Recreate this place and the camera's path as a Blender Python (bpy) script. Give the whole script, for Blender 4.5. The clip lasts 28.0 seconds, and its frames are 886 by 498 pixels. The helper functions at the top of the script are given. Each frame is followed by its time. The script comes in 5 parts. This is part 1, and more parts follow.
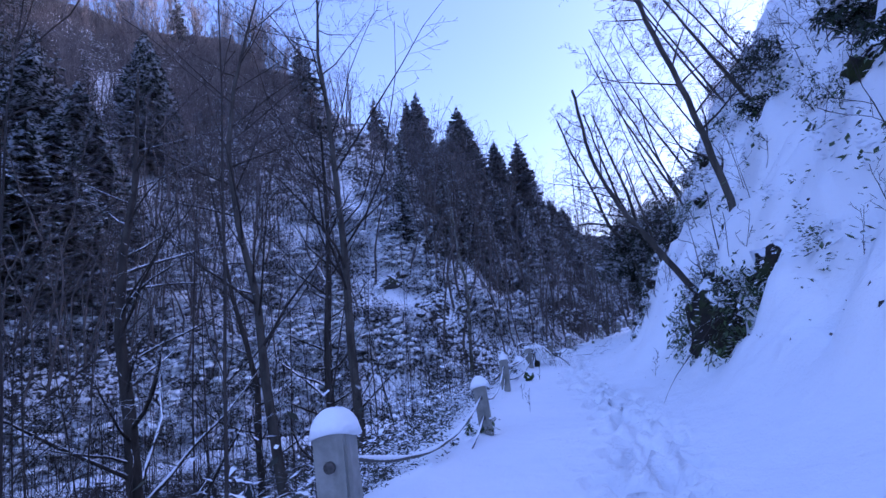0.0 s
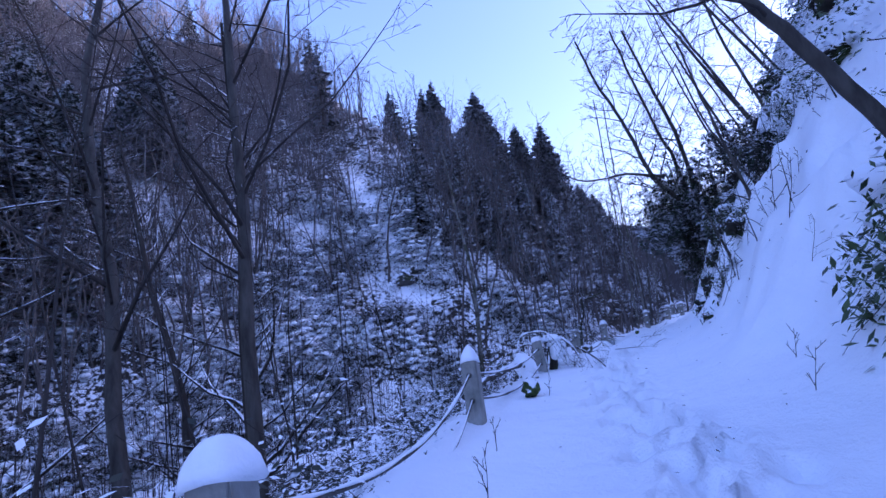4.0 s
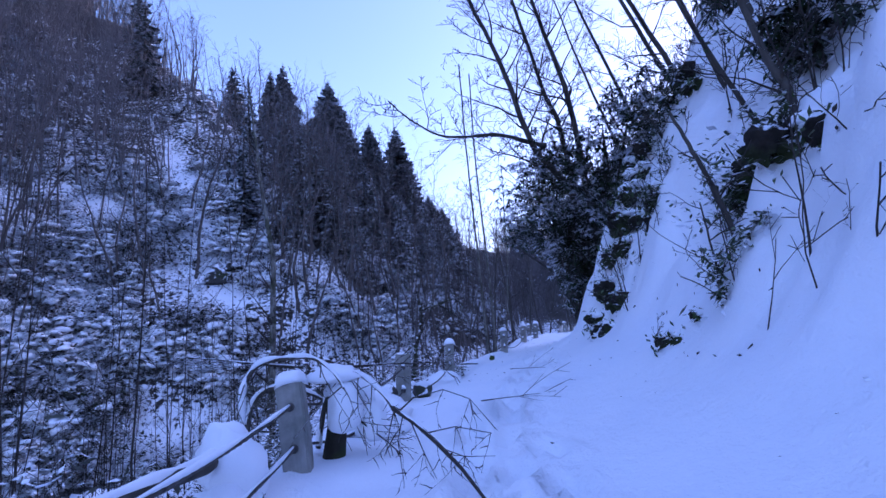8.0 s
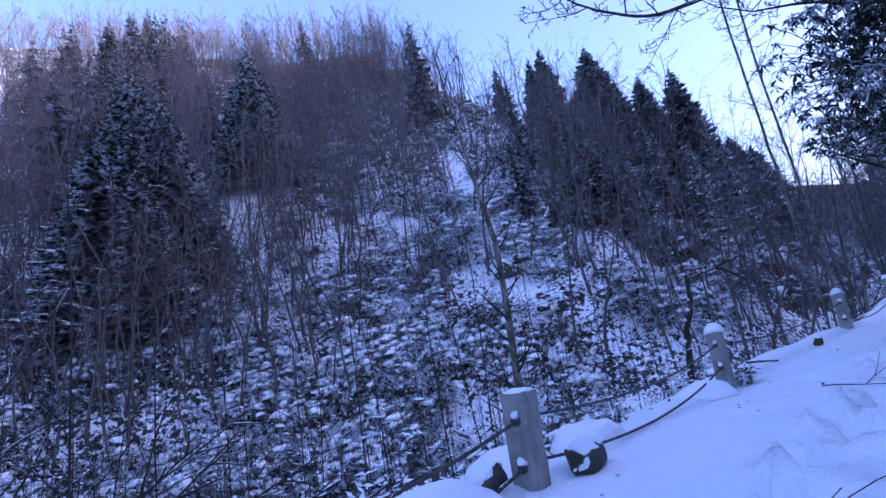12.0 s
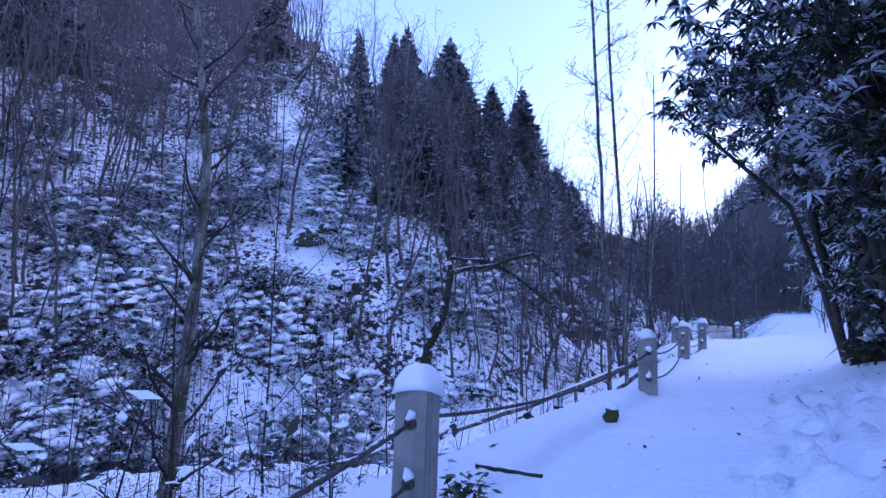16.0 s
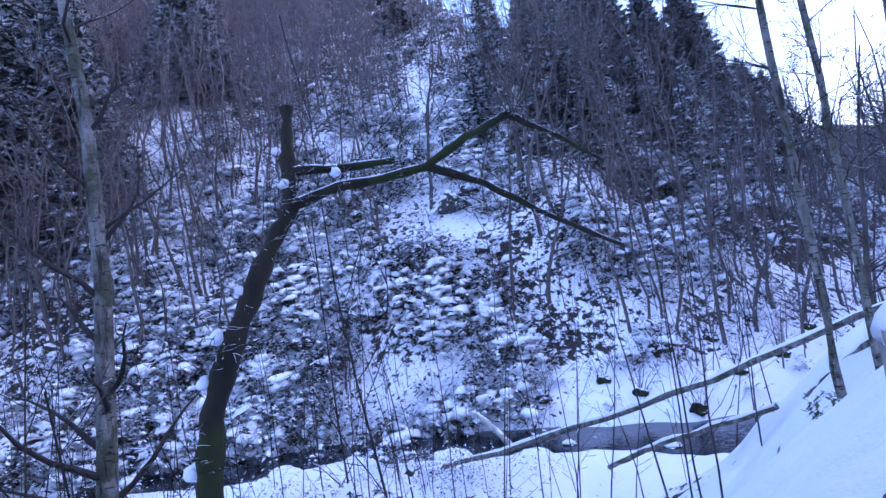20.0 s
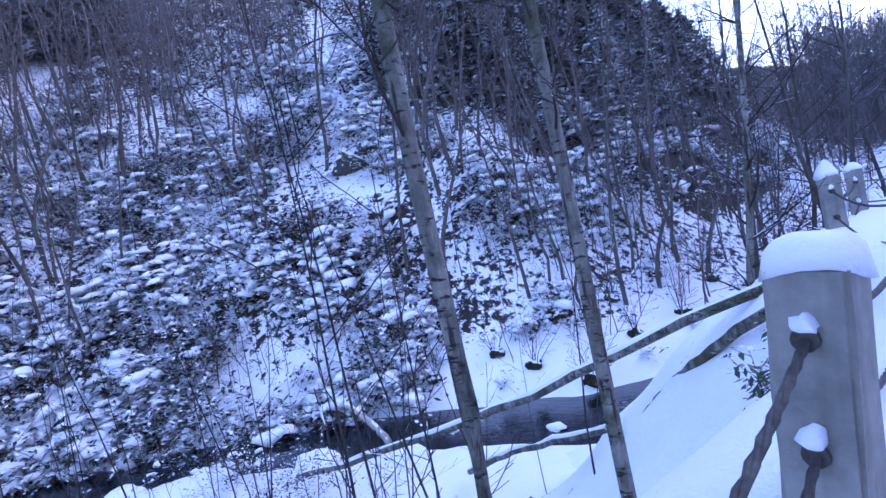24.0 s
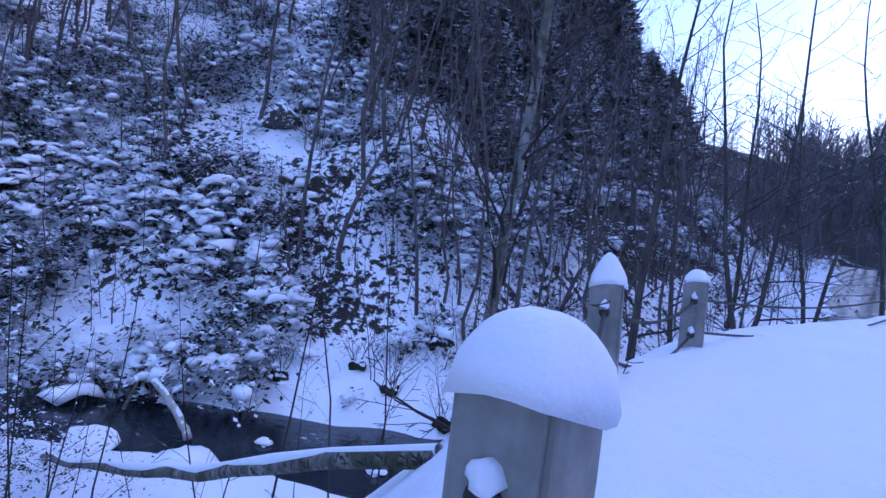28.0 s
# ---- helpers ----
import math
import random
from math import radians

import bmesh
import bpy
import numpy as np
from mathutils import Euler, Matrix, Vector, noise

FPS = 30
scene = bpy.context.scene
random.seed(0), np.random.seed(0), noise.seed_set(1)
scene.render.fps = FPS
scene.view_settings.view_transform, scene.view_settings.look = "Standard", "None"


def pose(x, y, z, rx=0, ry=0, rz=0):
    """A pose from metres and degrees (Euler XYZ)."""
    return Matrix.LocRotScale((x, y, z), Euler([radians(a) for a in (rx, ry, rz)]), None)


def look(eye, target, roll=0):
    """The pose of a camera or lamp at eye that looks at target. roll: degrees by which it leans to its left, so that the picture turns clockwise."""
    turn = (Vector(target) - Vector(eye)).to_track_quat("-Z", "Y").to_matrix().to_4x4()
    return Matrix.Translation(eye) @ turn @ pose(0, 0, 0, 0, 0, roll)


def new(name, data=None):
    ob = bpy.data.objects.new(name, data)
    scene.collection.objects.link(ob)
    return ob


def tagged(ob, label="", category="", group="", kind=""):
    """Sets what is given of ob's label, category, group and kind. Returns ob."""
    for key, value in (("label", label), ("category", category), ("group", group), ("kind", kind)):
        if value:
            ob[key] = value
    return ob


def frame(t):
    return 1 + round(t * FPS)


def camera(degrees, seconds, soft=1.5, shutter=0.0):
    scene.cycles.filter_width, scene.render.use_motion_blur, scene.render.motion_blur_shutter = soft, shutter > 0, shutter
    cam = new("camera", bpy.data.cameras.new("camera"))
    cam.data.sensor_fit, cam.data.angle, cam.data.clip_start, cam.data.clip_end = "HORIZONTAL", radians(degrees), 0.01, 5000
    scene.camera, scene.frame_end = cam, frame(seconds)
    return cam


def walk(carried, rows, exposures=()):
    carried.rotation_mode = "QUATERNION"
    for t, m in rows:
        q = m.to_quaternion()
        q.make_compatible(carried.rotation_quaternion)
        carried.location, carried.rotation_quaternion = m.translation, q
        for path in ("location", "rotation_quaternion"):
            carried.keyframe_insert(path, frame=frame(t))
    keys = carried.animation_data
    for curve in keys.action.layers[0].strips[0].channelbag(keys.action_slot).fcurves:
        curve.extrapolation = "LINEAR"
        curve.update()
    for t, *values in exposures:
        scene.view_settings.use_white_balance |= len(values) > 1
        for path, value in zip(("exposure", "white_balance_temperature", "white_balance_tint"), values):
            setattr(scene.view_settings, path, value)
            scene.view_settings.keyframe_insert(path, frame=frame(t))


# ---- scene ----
cam = camera(80.0, 28.0)
UNIT = 1.35  # metres to one unit of the plan below
PATH = [
    (0, (2.697, -3.598, 1.568), (2.441, -1.636, 1.857), -5.2),
    (0.5, (2.772, -2.982, 1.517), (2.47, -1.026, 1.806), -5.6),
    (1, (2.848, -2.389, 1.475), (2.491, -0.441, 1.757), -6.1),
    (1.5, (2.915, -1.77, 1.438), (2.436, 0.151, 1.725), -7.8),
    (2, (2.972, -1.047, 1.381), (2.473, 0.864, 1.695), -8.5),
    (2.5, (3.035, -0.238, 1.298), (2.63, 1.695, 1.612), -7.3),
    (3, (3.105, 0.563, 1.217), (2.799, 2.514, 1.529), -7.0),
    (3.5, (3.173, 1.328, 1.154), (2.836, 3.276, 1.457), -7.2),
    (5.5, (3.32, 4.608, 1.014), (2.903, 6.538, 1.334), -7.1),
    (6, (3.344, 5.321, 0.995), (2.922, 7.252, 1.3), -6.9),
    (6.5, (3.351, 6.027, 0.982), (2.946, 7.967, 1.249), -6.6),
    (7, (3.357, 6.775, 0.982), (2.979, 8.723, 1.231), -6.2),
    (7.5, (3.411, 7.572, 0.99), (3.237, 9.546, 1.258), -5.9),
    (8, (3.531, 8.327, 0.993), (3.735, 10.293, 1.298), -4.2),
    (8.5, (3.699, 8.94, 0.991), (4.044, 10.882, 1.327), -2.8),
    (9, (3.906, 9.436, 0.993), (4.32, 11.359, 1.355), -1.5),
    (9.5, (4.138, 9.879, 1.007), (4.577, 11.797, 1.367), -1.2),
    (10, (4.36, 10.288, 1.038), (4.665, 12.237, 1.367), -2.7),
    (10.5, (4.56, 10.661, 1.068), (4.615, 12.639, 1.361), -4.7),
    (11, (4.732, 10.992, 1.077), (4.444, 12.953, 1.346), -6.5),
    (11.5, (4.849, 11.31, 1.069), (4.193, 13.172, 1.394), -9.8),
    (13.5, (4.681, 13.152, 1.058), (3.529, 14.74, 1.447), -6.4),
    (14, (4.63, 13.628, 1.062), (3.578, 15.302, 1.362), -2.7),
    (14.5, (4.612, 14.218, 1.018), (3.67, 15.95, 1.356), -4.1),
    (15, (4.699, 14.942, 1.05), (4.225, 16.863, 1.341), 0.2),
    (15.5, (4.886, 15.702, 1.075), (4.464, 17.63, 1.395), -0.0),
    (16, (5.085, 16.379, 1.064), (4.799, 18.343, 1.318), 0.9),
    (16.5, (5.239, 16.93, 1.03), (4.892, 18.886, 1.265), 0.1),
    (17, (5.354, 17.375, 0.995), (5.067, 19.333, 1.283), 1.7),
    (17.5, (5.46, 17.86, 0.985), (4.996, 19.79, 1.234), -1.6),
    (18, (5.58, 18.34, 0.995), (4.631, 20.085, 1.228), -6.1),
    (18.5, (5.679, 18.671, 0.965), (4.657, 20.378, 1.167), -10.1),
    (19, (5.823, 19.33, 0.984), (4.811, 21.048, 1.14), -10.2),
    (19.5, (5.933, 20.038, 1.045), (4.948, 21.772, 1.2), -9.9),
    (20, (6.034, 20.668, 1.117), (5.097, 22.429, 1.252), -8.0),
    (20.5, (6.195, 21.254, 1.146), (5.352, 23.068, 1.169), -7.5),
    (21, (6.36, 21.78, 1.19), (5.64, 23.646, 1.144), -6.6),
    (21.5, (6.53, 22.2, 1.15), (5.847, 24.076, 1.036), -5.3),
    (23.5, (7.42, 24.22, 1.19), (6.474, 25.982, 1.196), -11.6),
    (24, (7.66, 24.78, 1.19), (6.867, 26.615, 1.13), -11.3),
    (24.5, (7.86, 25.36, 1.195), (7.146, 27.226, 1.1), -8.2),
    (25, (8.11, 25.86, 1.2), (7.432, 27.742, 1.154), -6.0),
    (25.5, (8.15, 26.05, 1.16), (7.576, 27.965, 1.11), -3.4),
    (26, (8.15, 26.24, 1.15), (7.664, 28.179, 1.104), -0.7),
    (26.5, (8.41, 26.66, 1.17), (7.9, 28.593, 1.106), 1.5),
    (27, (8.72, 27.34, 1.175), (8.309, 29.296, 1.103), 1.2),
    (27.5, (8.98, 27.8, 1.186), (8.529, 29.748, 1.164), 2.1),
    (28, (9.2, 28.1, 1.23), (8.552, 29.99, 1.144), 4.7),
]
walk(cam, [(t, look(Vector(eye) * UNIT, Vector(target) * UNIT, roll)) for t, eye, target, roll in PATH],
     exposures=[(0.0, 1.64, 4890, 42), (7.0, 1.78, 4900, 42), (9.0, 1.68, 4890, 42), (11.5, 1.75, 4890, 42), (13.5, 2.3, 4930, 42), (14.5, 2.2, 4880, 42), (16.5, 2.0, 4860, 42), (18.0, 1.89, 4930, 42), (18.8, 2.4, 5000, 40), (19.5, 2.66, 5050, 38), (21.0, 2.53, 5050, 38), (24.0, 2.62, 5070, 38), (26.0, 2.07, 4920, 38), (28.0, 1.92, 4920, 37)])

# ---- sky, sun, exposure ----
world = bpy.data.worlds.new("sky")
scene.world = world
world.use_nodes = True
wn = world.node_tree.nodes
wn.clear()
sky = wn.new("ShaderNodeTexSky")
sky.sky_type = "NISHITA"
sky.sun_disc = False
SUN_AZ, SUN_EL = 78.0, 15.0
sky.sun_elevation, sky.sun_rotation = radians(SUN_EL), radians(SUN_AZ)
sky.dust_density, sky.air_density, sky.ozone_density = 3.2, 1.0, 1.0
bg = wn.new("ShaderNodeBackground")
bg.inputs["Strength"].default_value = 0.15
wo = wn.new("ShaderNodeOutputWorld")
world.node_tree.links.new(sky.outputs[0], bg.inputs[0])
world.node_tree.links.new(bg.outputs[0], wo.inputs[0])
sun_data = bpy.data.lights.new("sun", "SUN")
sun_data.energy, sun_data.angle, sun_data.color = 2.5, radians(0.5), (1.0, 0.9, 0.75)
sun = new("sun", sun_data)
sa, se = radians(SUN_AZ), radians(SUN_EL)
sun.matrix_world = look((math.sin(sa) * 200 * math.cos(se), math.cos(sa) * 200 * math.cos(se), 200 * math.sin(se)), (0, 0, 0))


# ---- materials ----
def material(name):
    m = bpy.data.materials.new(name)
    m.use_nodes = True
    nt = m.node_tree
    nt.nodes.clear()
    out = nt.nodes.new("ShaderNodeOutputMaterial")
    b = nt.nodes.new("ShaderNodeBsdfPrincipled")
    nt.links.new(b.outputs[0], out.inputs[0])
    return m, nt, b


def n_noise(nt, scale, detail=4, rough=0.55, coord=None, stretch=None):
    co = nt.nodes.new("ShaderNodeTexCoord")
    src = co.outputs["Object" if coord is None else coord]
    if stretch:
        mp = nt.nodes.new("ShaderNodeMapping")
        mp.inputs["Scale"].default_value = stretch
        nt.links.new(src, mp.inputs[0])
        src = mp.outputs[0]
    n = nt.nodes.new("ShaderNodeTexNoise")
    n.inputs["Scale"].default_value, n.inputs["Detail"].default_value, n.inputs["Roughness"].default_value = scale, detail, rough
    nt.links.new(src, n.inputs["Vector"])
    return n.outputs[0]


def n_ramp(nt, fac, stops):
    r = nt.nodes.new("ShaderNodeValToRGB")
    e = r.color_ramp.elements
    while len(e) < len(stops):
        e.new(0.5)
    for el, (p, c) in zip(e, stops):
        el.position, el.color = p, (*c, 1)
    nt.links.new(fac, r.inputs[0])
    return r.outputs[0]


def n_math(nt, op, a, b=None, clamp=False):
    m = nt.nodes.new("ShaderNodeMath")
    m.operation, m.use_clamp = op, clamp
    for i, v in enumerate((a, b)):
        if v is None:
            continue
        if isinstance(v, (int, float)):
            m.inputs[i].default_value = v
        else:
            nt.links.new(v, m.inputs[i])
    return m.outputs[0]


def n_mix(nt, fac, a, b):
    m = nt.nodes.new("ShaderNodeMix")
    m.data_type = "RGBA"
    nt.links.new(fac, m.inputs[0])
    for i, v in ((6, a), (7, b)):
        if isinstance(v, tuple):
            m.inputs[i].default_value = (*v, 1)
        else:
            nt.links.new(v, m.inputs[i])
    return m.outputs[2]


def n_bump(nt, b, height, strength, dist):
    k = nt.nodes.new("ShaderNodeBump")
    k.inputs["Strength"].default_value, k.inputs["Distance"].default_value = strength, dist
    nt.links.new(height, k.inputs["Height"])
    nt.links.new(k.outputs[0], b.inputs["Normal"])


def n_up(nt):
    """The upward part of the surface's normal."""
    g = nt.nodes.new("ShaderNodeNewGeometry")
    s = nt.nodes.new("ShaderNodeSeparateXYZ")
    nt.links.new(g.outputs["Normal"], s.inputs[0])
    return s.outputs[2]


SNOW = (0.86, 0.88, 0.92)


def snow_material():
    m, nt, b = material("snow")
    big = n_noise(nt, 0.6, 4)
    fine = n_noise(nt, 40, 5, 0.7)
    nt.links.new(n_ramp(nt, big, [(0.3, (0.87, 0.89, 0.93)), (0.7, (0.94, 0.945, 0.96))]), b.inputs["Base Color"])
    b.inputs["Roughness"].default_value = 0.75
    b.inputs["Specular IOR Level"].default_value = 0.25
    mid = n_noise(nt, 7, 4, 0.6)
    n_bump(nt, b, n_math(nt, "ADD", n_math(nt, "MULTIPLY", fine, 0.25), mid), 0.35, 0.05)
    return m


def bark_material(name, dark, light, snow=0.0, scale=6.0, moss=None, stretch=(1, 1, 0.2), bump=0.6):
    """Bark with moss or snow lying on its upper side."""
    m, nt, b = material(name)
    n = n_noise(nt, scale, 6, 0.65, stretch=stretch)
    c = n_ramp(nt, n, [(0.3, dark), (0.7, light)])
    if moss:
        k = n_noise(nt, 2.2, 4)
        c = n_mix(nt, n_ramp(nt, k, [(0.48, (0, 0, 0)), (0.6, (1, 1, 1))]), c, moss)
    if snow:
        k = n_noise(nt, 3.0, 3)
        up = n_math(nt, "ADD", n_up(nt), n_math(nt, "MULTIPLY", n_math(nt, "SUBTRACT", k, 0.5), 1.6))
        f = n_ramp(nt, up, [(1.0 - snow, (0, 0, 0)), (min(1.0, 1.08 - snow), (1, 1, 1))])
        c = n_mix(nt, f, c, SNOW)
    nt.links.new(c, b.inputs["Base Color"])
    b.inputs["Roughness"].default_value = 0.9
    b.inputs["Specular IOR Level"].default_value = 0.2
    n_bump(nt, b, n, bump, 0.02)
    return m


def alder_material():
    """Grey alder bark: vertical cracks, dark cross scars, pale lichen and patches of moss."""
    m, nt, b = material("pale_alder_bark")
    n = n_noise(nt, 9, 6, 0.7, stretch=(1, 1, 0.35))
    c = n_ramp(nt, n, [(0.34, (0.07, 0.064, 0.055)), (0.5, (0.19, 0.18, 0.155)), (0.68, (0.36, 0.345, 0.3))])
    c = n_mix(nt, n_ramp(nt, n_noise(nt, 2.2, 5, 0.65), [(0.5, (0, 0, 0)), (0.6, (0.85, 0.85, 0.85))]), c, (0.06, 0.068, 0.034))
    crack = n_noise(nt, 24, 4, 0.6, stretch=(1, 1, 0.12))
    c = n_mix(nt, n_ramp(nt, crack, [(0.56, (0, 0, 0)), (0.64, (0.9, 0.9, 0.9))]), c, (0.035, 0.031, 0.026))
    band = n_noise(nt, 3.2, 4, 0.7, stretch=(2.6, 2.6, 9.0))
    c = n_mix(nt, n_ramp(nt, band, [(0.57, (0, 0, 0)), (0.63, (1, 1, 1))]), c, (0.03, 0.026, 0.022))
    nt.links.new(c, b.inputs["Base Color"])
    b.inputs["Roughness"].default_value = 0.88
    b.inputs["Specular IOR Level"].default_value = 0.2
    n_bump(nt, b, n_math(nt, "ADD", n_math(nt, "SUBTRACT", n, crack), n_math(nt, "MULTIPLY", band, -0.8)), 0.7, 0.02)
    return m


def ground_material():
    """Snow cover with leaf litter, roots and rock showing through on the steep ground of the hillsides."""
    m, nt, b = material("snow_ground")
    at = nt.nodes.new("ShaderNodeAttribute")
    at.attribute_name = "bare"
    k1, k2 = n_noise(nt, 0.35, 5, 0.6), n_noise(nt, 2.6, 5, 0.65)
    mixed = n_math(nt, "ADD", n_math(nt, "MULTIPLY", k1, 0.32), n_math(nt, "MULTIPLY", k2, 0.68))
    thr = n_math(nt, "ADD", mixed, n_math(nt, "MULTIPLY", n_math(nt, "SUBTRACT", at.outputs["Fac"], 0.5), 0.42))
    f = n_ramp(nt, thr, [(0.53, (0, 0, 0)), (0.57, (1, 1, 1))])
    fine = n_noise(nt, 40, 5, 0.7)
    mid = n_noise(nt, 5, 4, 0.6)
    litter = n_ramp(nt, n_noise(nt, 9, 5, 0.7), [(0.3, (0.014, 0.013, 0.011)), (0.6, (0.045, 0.038, 0.031)), (0.8, (0.085, 0.074, 0.058))])
    snow = n_ramp(nt, n_noise(nt, 0.6, 4), [(0.3, (0.87, 0.89, 0.93)), (0.7, (0.94, 0.945, 0.96))])
    nt.links.new(n_mix(nt, f, snow, litter), b.inputs["Base Color"])
    b.inputs["Roughness"].default_value = 0.78
    b.inputs["Specular IOR Level"].default_value = 0.25
    lumps = n_math(nt, "MULTIPLY", n_noise(nt, 1.7, 3, 0.5), 1.6)
    n_bump(nt, b, n_math(nt, "ADD", n_math(nt, "ADD", n_math(nt, "MULTIPLY", fine, 0.22), mid), lumps), 0.6, 0.09)
    return m


def leaf_material(name, dark, light, snow=0.0, gloss=0.55):
    m, nt, b = material(name)
    g = nt.nodes.new("ShaderNodeNewGeometry")
    n = n_noise(nt, 1.3, 3)
    v = n_math(nt, "ADD", n_math(nt, "MULTIPLY", g.outputs["Random Per Island"], 0.5), n_math(nt, "MULTIPLY", n, 0.5))
    c = n_ramp(nt, v, [(0.25, dark), (0.75, light)])
    if snow:
        k = n_noise(nt, 2.0, 4)
        up = n_math(nt, "ADD", n_math(nt, "ABSOLUTE", n_up(nt)), n_math(nt, "MULTIPLY", n_math(nt, "SUBTRACT", k, 0.5), 2.2))
        c = n_mix(nt, n_ramp(nt, up, [(1.0 - snow, (0, 0, 0)), (1.06 - snow, (1, 1, 1))]), c, SNOW)
    nt.links.new(c, b.inputs["Base Color"])
    b.inputs["Roughness"].default_value = gloss
    b.inputs["Specular IOR Level"].default_value = 0.3 if gloss > 0.3 else 0.6
    return m


def concrete_material():
    m, nt, b = material("weathered_concrete")
    n1, n2 = n_noise(nt, 5, 6, 0.65), n_noise(nt, 60, 4, 0.7)
    streak = n_noise(nt, 9, 3, 0.5, stretch=(1, 1, 0.12))
    c = n_ramp(nt, n1, [(0.3, (0.17, 0.17, 0.15)), (0.55, (0.3, 0.29, 0.26)), (0.75, (0.38, 0.37, 0.33))])
    c = n_mix(nt, n_ramp(nt, streak, [(0.55, (0, 0, 0)), (0.72, (0.7, 0.7, 0.7))]), c, (0.11, 0.115, 0.09))
    nt.links.new(c, b.inputs["Base Color"])
    b.inputs["Roughness"].default_value = 0.92
    n_bump(nt, b, n_math(nt, "ADD", n1, n_math(nt, "MULTIPLY", n2, 0.5)), 0.5, 0.015)
    return m


def cable_material():
    m, nt, b = material("rusted_steel_rope")
    n = n_noise(nt, 25, 4)
    nt.links.new(n_ramp(nt, n, [(0.35, (0.05, 0.045, 0.04)), (0.7, (0.13, 0.12, 0.11))]), b.inputs["Base Color"])
    b.inputs["Metallic"].default_value, b.inputs["Roughness"].default_value = 0.4, 0.7
    return m


def rock_material():
    m, nt, b = material("dark_rock")
    n = n_noise(nt, 4, 6, 0.7)
    c = n_ramp(nt, n, [(0.3, (0.02, 0.019, 0.018)), (0.6, (0.07, 0.065, 0.06)), (0.8, (0.13, 0.12, 0.1))])
    moss = n_ramp(nt, n_noise(nt, 1.6, 4), [(0.5, (0, 0, 0)), (0.62, (1, 1, 1))])
    c = n_mix(nt, moss, c, (0.045, 0.055, 0.02))
    up = n_math(nt, "ADD", n_up(nt), n_math(nt, "MULTIPLY", n_math(nt, "SUBTRACT", n_noise(nt, 2.5, 4), 0.5), 1.4))
    c = n_mix(nt, n_ramp(nt, up, [(0.45, (0, 0, 0)), (0.53, (1, 1, 1))]), c, SNOW)
    nt.links.new(c, b.inputs["Base Color"])
    b.inputs["Roughness"].default_value = 0.85
    n_bump(nt, b, n, 0.8, 0.05)
    return m


def water_material():
    """Dark clear water, rippled along its flow, with flecks of foam."""
    m, nt, b = material("stream_water")
    ripple = n_noise(nt, 2.4, 5, 0.62, stretch=(1, 1.9, 1))
    foam = n_math(nt, "MULTIPLY", n_noise(nt, 0.5, 3), n_noise(nt, 5.0, 5, 0.7, stretch=(0.6, 1.6, 1)))
    nt.links.new(n_ramp(nt, foam, [(0.3, (0.008, 0.012, 0.016)), (0.36, (0.03, 0.04, 0.05)), (0.42, (0.5, 0.54, 0.6))]), b.inputs["Base Color"])
    nt.links.new(n_ramp(nt, foam, [(0.3, (0.06, 0.06, 0.06)), (0.42, (0.6, 0.6, 0.6))]), b.inputs["Roughness"])
    n_bump(nt, b, ripple, 0.35, 0.06)
    return m


M_SNOW, M_GROUND = snow_material(), ground_material()
M_BARK = bark_material("grey_brown_bark", (0.035, 0.03, 0.026), (0.11, 0.1, 0.085), snow=0.12)
M_BARK_SNOWY = bark_material("dark_bark_snow_topped", (0.02, 0.017, 0.015), (0.07, 0.06, 0.05), snow=0.5)
M_BIRCH = alder_material()
M_MOSSY = bark_material("mossy_bark", (0.015, 0.014, 0.01), (0.05, 0.042, 0.03), moss=(0.04, 0.05, 0.017), snow=0.32)
M_EARTH = bark_material("dark_earth", (0.009, 0.008, 0.007), (0.034, 0.028, 0.022), snow=0.3, scale=9, moss=(0.03, 0.04, 0.014), stretch=(1, 1, 1), bump=1.0)
M_MOSS = bark_material("green_moss", (0.02, 0.03, 0.008), (0.07, 0.1, 0.03), snow=0.42, scale=14, stretch=(1, 1, 1))
M_PALE = bark_material("bleached_wood", (0.28, 0.26, 0.23), (0.5, 0.48, 0.44), snow=0.35)
# paler, greyer than woodland_bark: lichened twigs, with distance haze put into the colour
M_HAZY_BARK = bark_material("hazy_bark", (0.08, 0.072, 0.072), (0.21, 0.19, 0.188), snow=0.12, bump=0.1)
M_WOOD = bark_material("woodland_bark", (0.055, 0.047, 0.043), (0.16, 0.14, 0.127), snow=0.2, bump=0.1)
M_TWIG = bark_material("twigs", (0.025, 0.02, 0.018), (0.07, 0.06, 0.052), snow=0.14, bump=0.1)
M_SPRUCE = leaf_material("spruce_needles", (0.018, 0.028, 0.02), (0.05, 0.07, 0.05), snow=0.03)
# lightened leaves; the white flecks double as snow and painted sky sheen
M_LAUREL = leaf_material("laurel_leaves", (0.016, 0.028, 0.013), (0.05, 0.075, 0.036), snow=0.05, gloss=0.27)
M_UNDER = leaf_material("undergrowth", (0.01, 0.013, 0.008), (0.042, 0.045, 0.026), snow=0.1)
M_IVY = leaf_material("ivy_leaves", (0.02, 0.035, 0.012), (0.07, 0.11, 0.035), snow=0.1, gloss=0.4)
M_CONCRETE, M_CABLE, M_ROCK, M_WATER = concrete_material(), cable_material(), rock_material(), water_material()


# ---- mesh tools ----
def part(name, bm, mat, parent=None, label=""):
    """Links a bmesh, or lists of vertices and faces, as one mesh object."""
    me = bpy.data.meshes.new(name)
    if isinstance(bm, Acc):
        bm.fill(me)
    else:
        bm.to_mesh(me)
        bm.free()
    me.materials.append(mat)
    ob = new(name, me)
    if parent is not None:
        ob.parent = parent
    if label:
        ob["label"] = label
    return ob


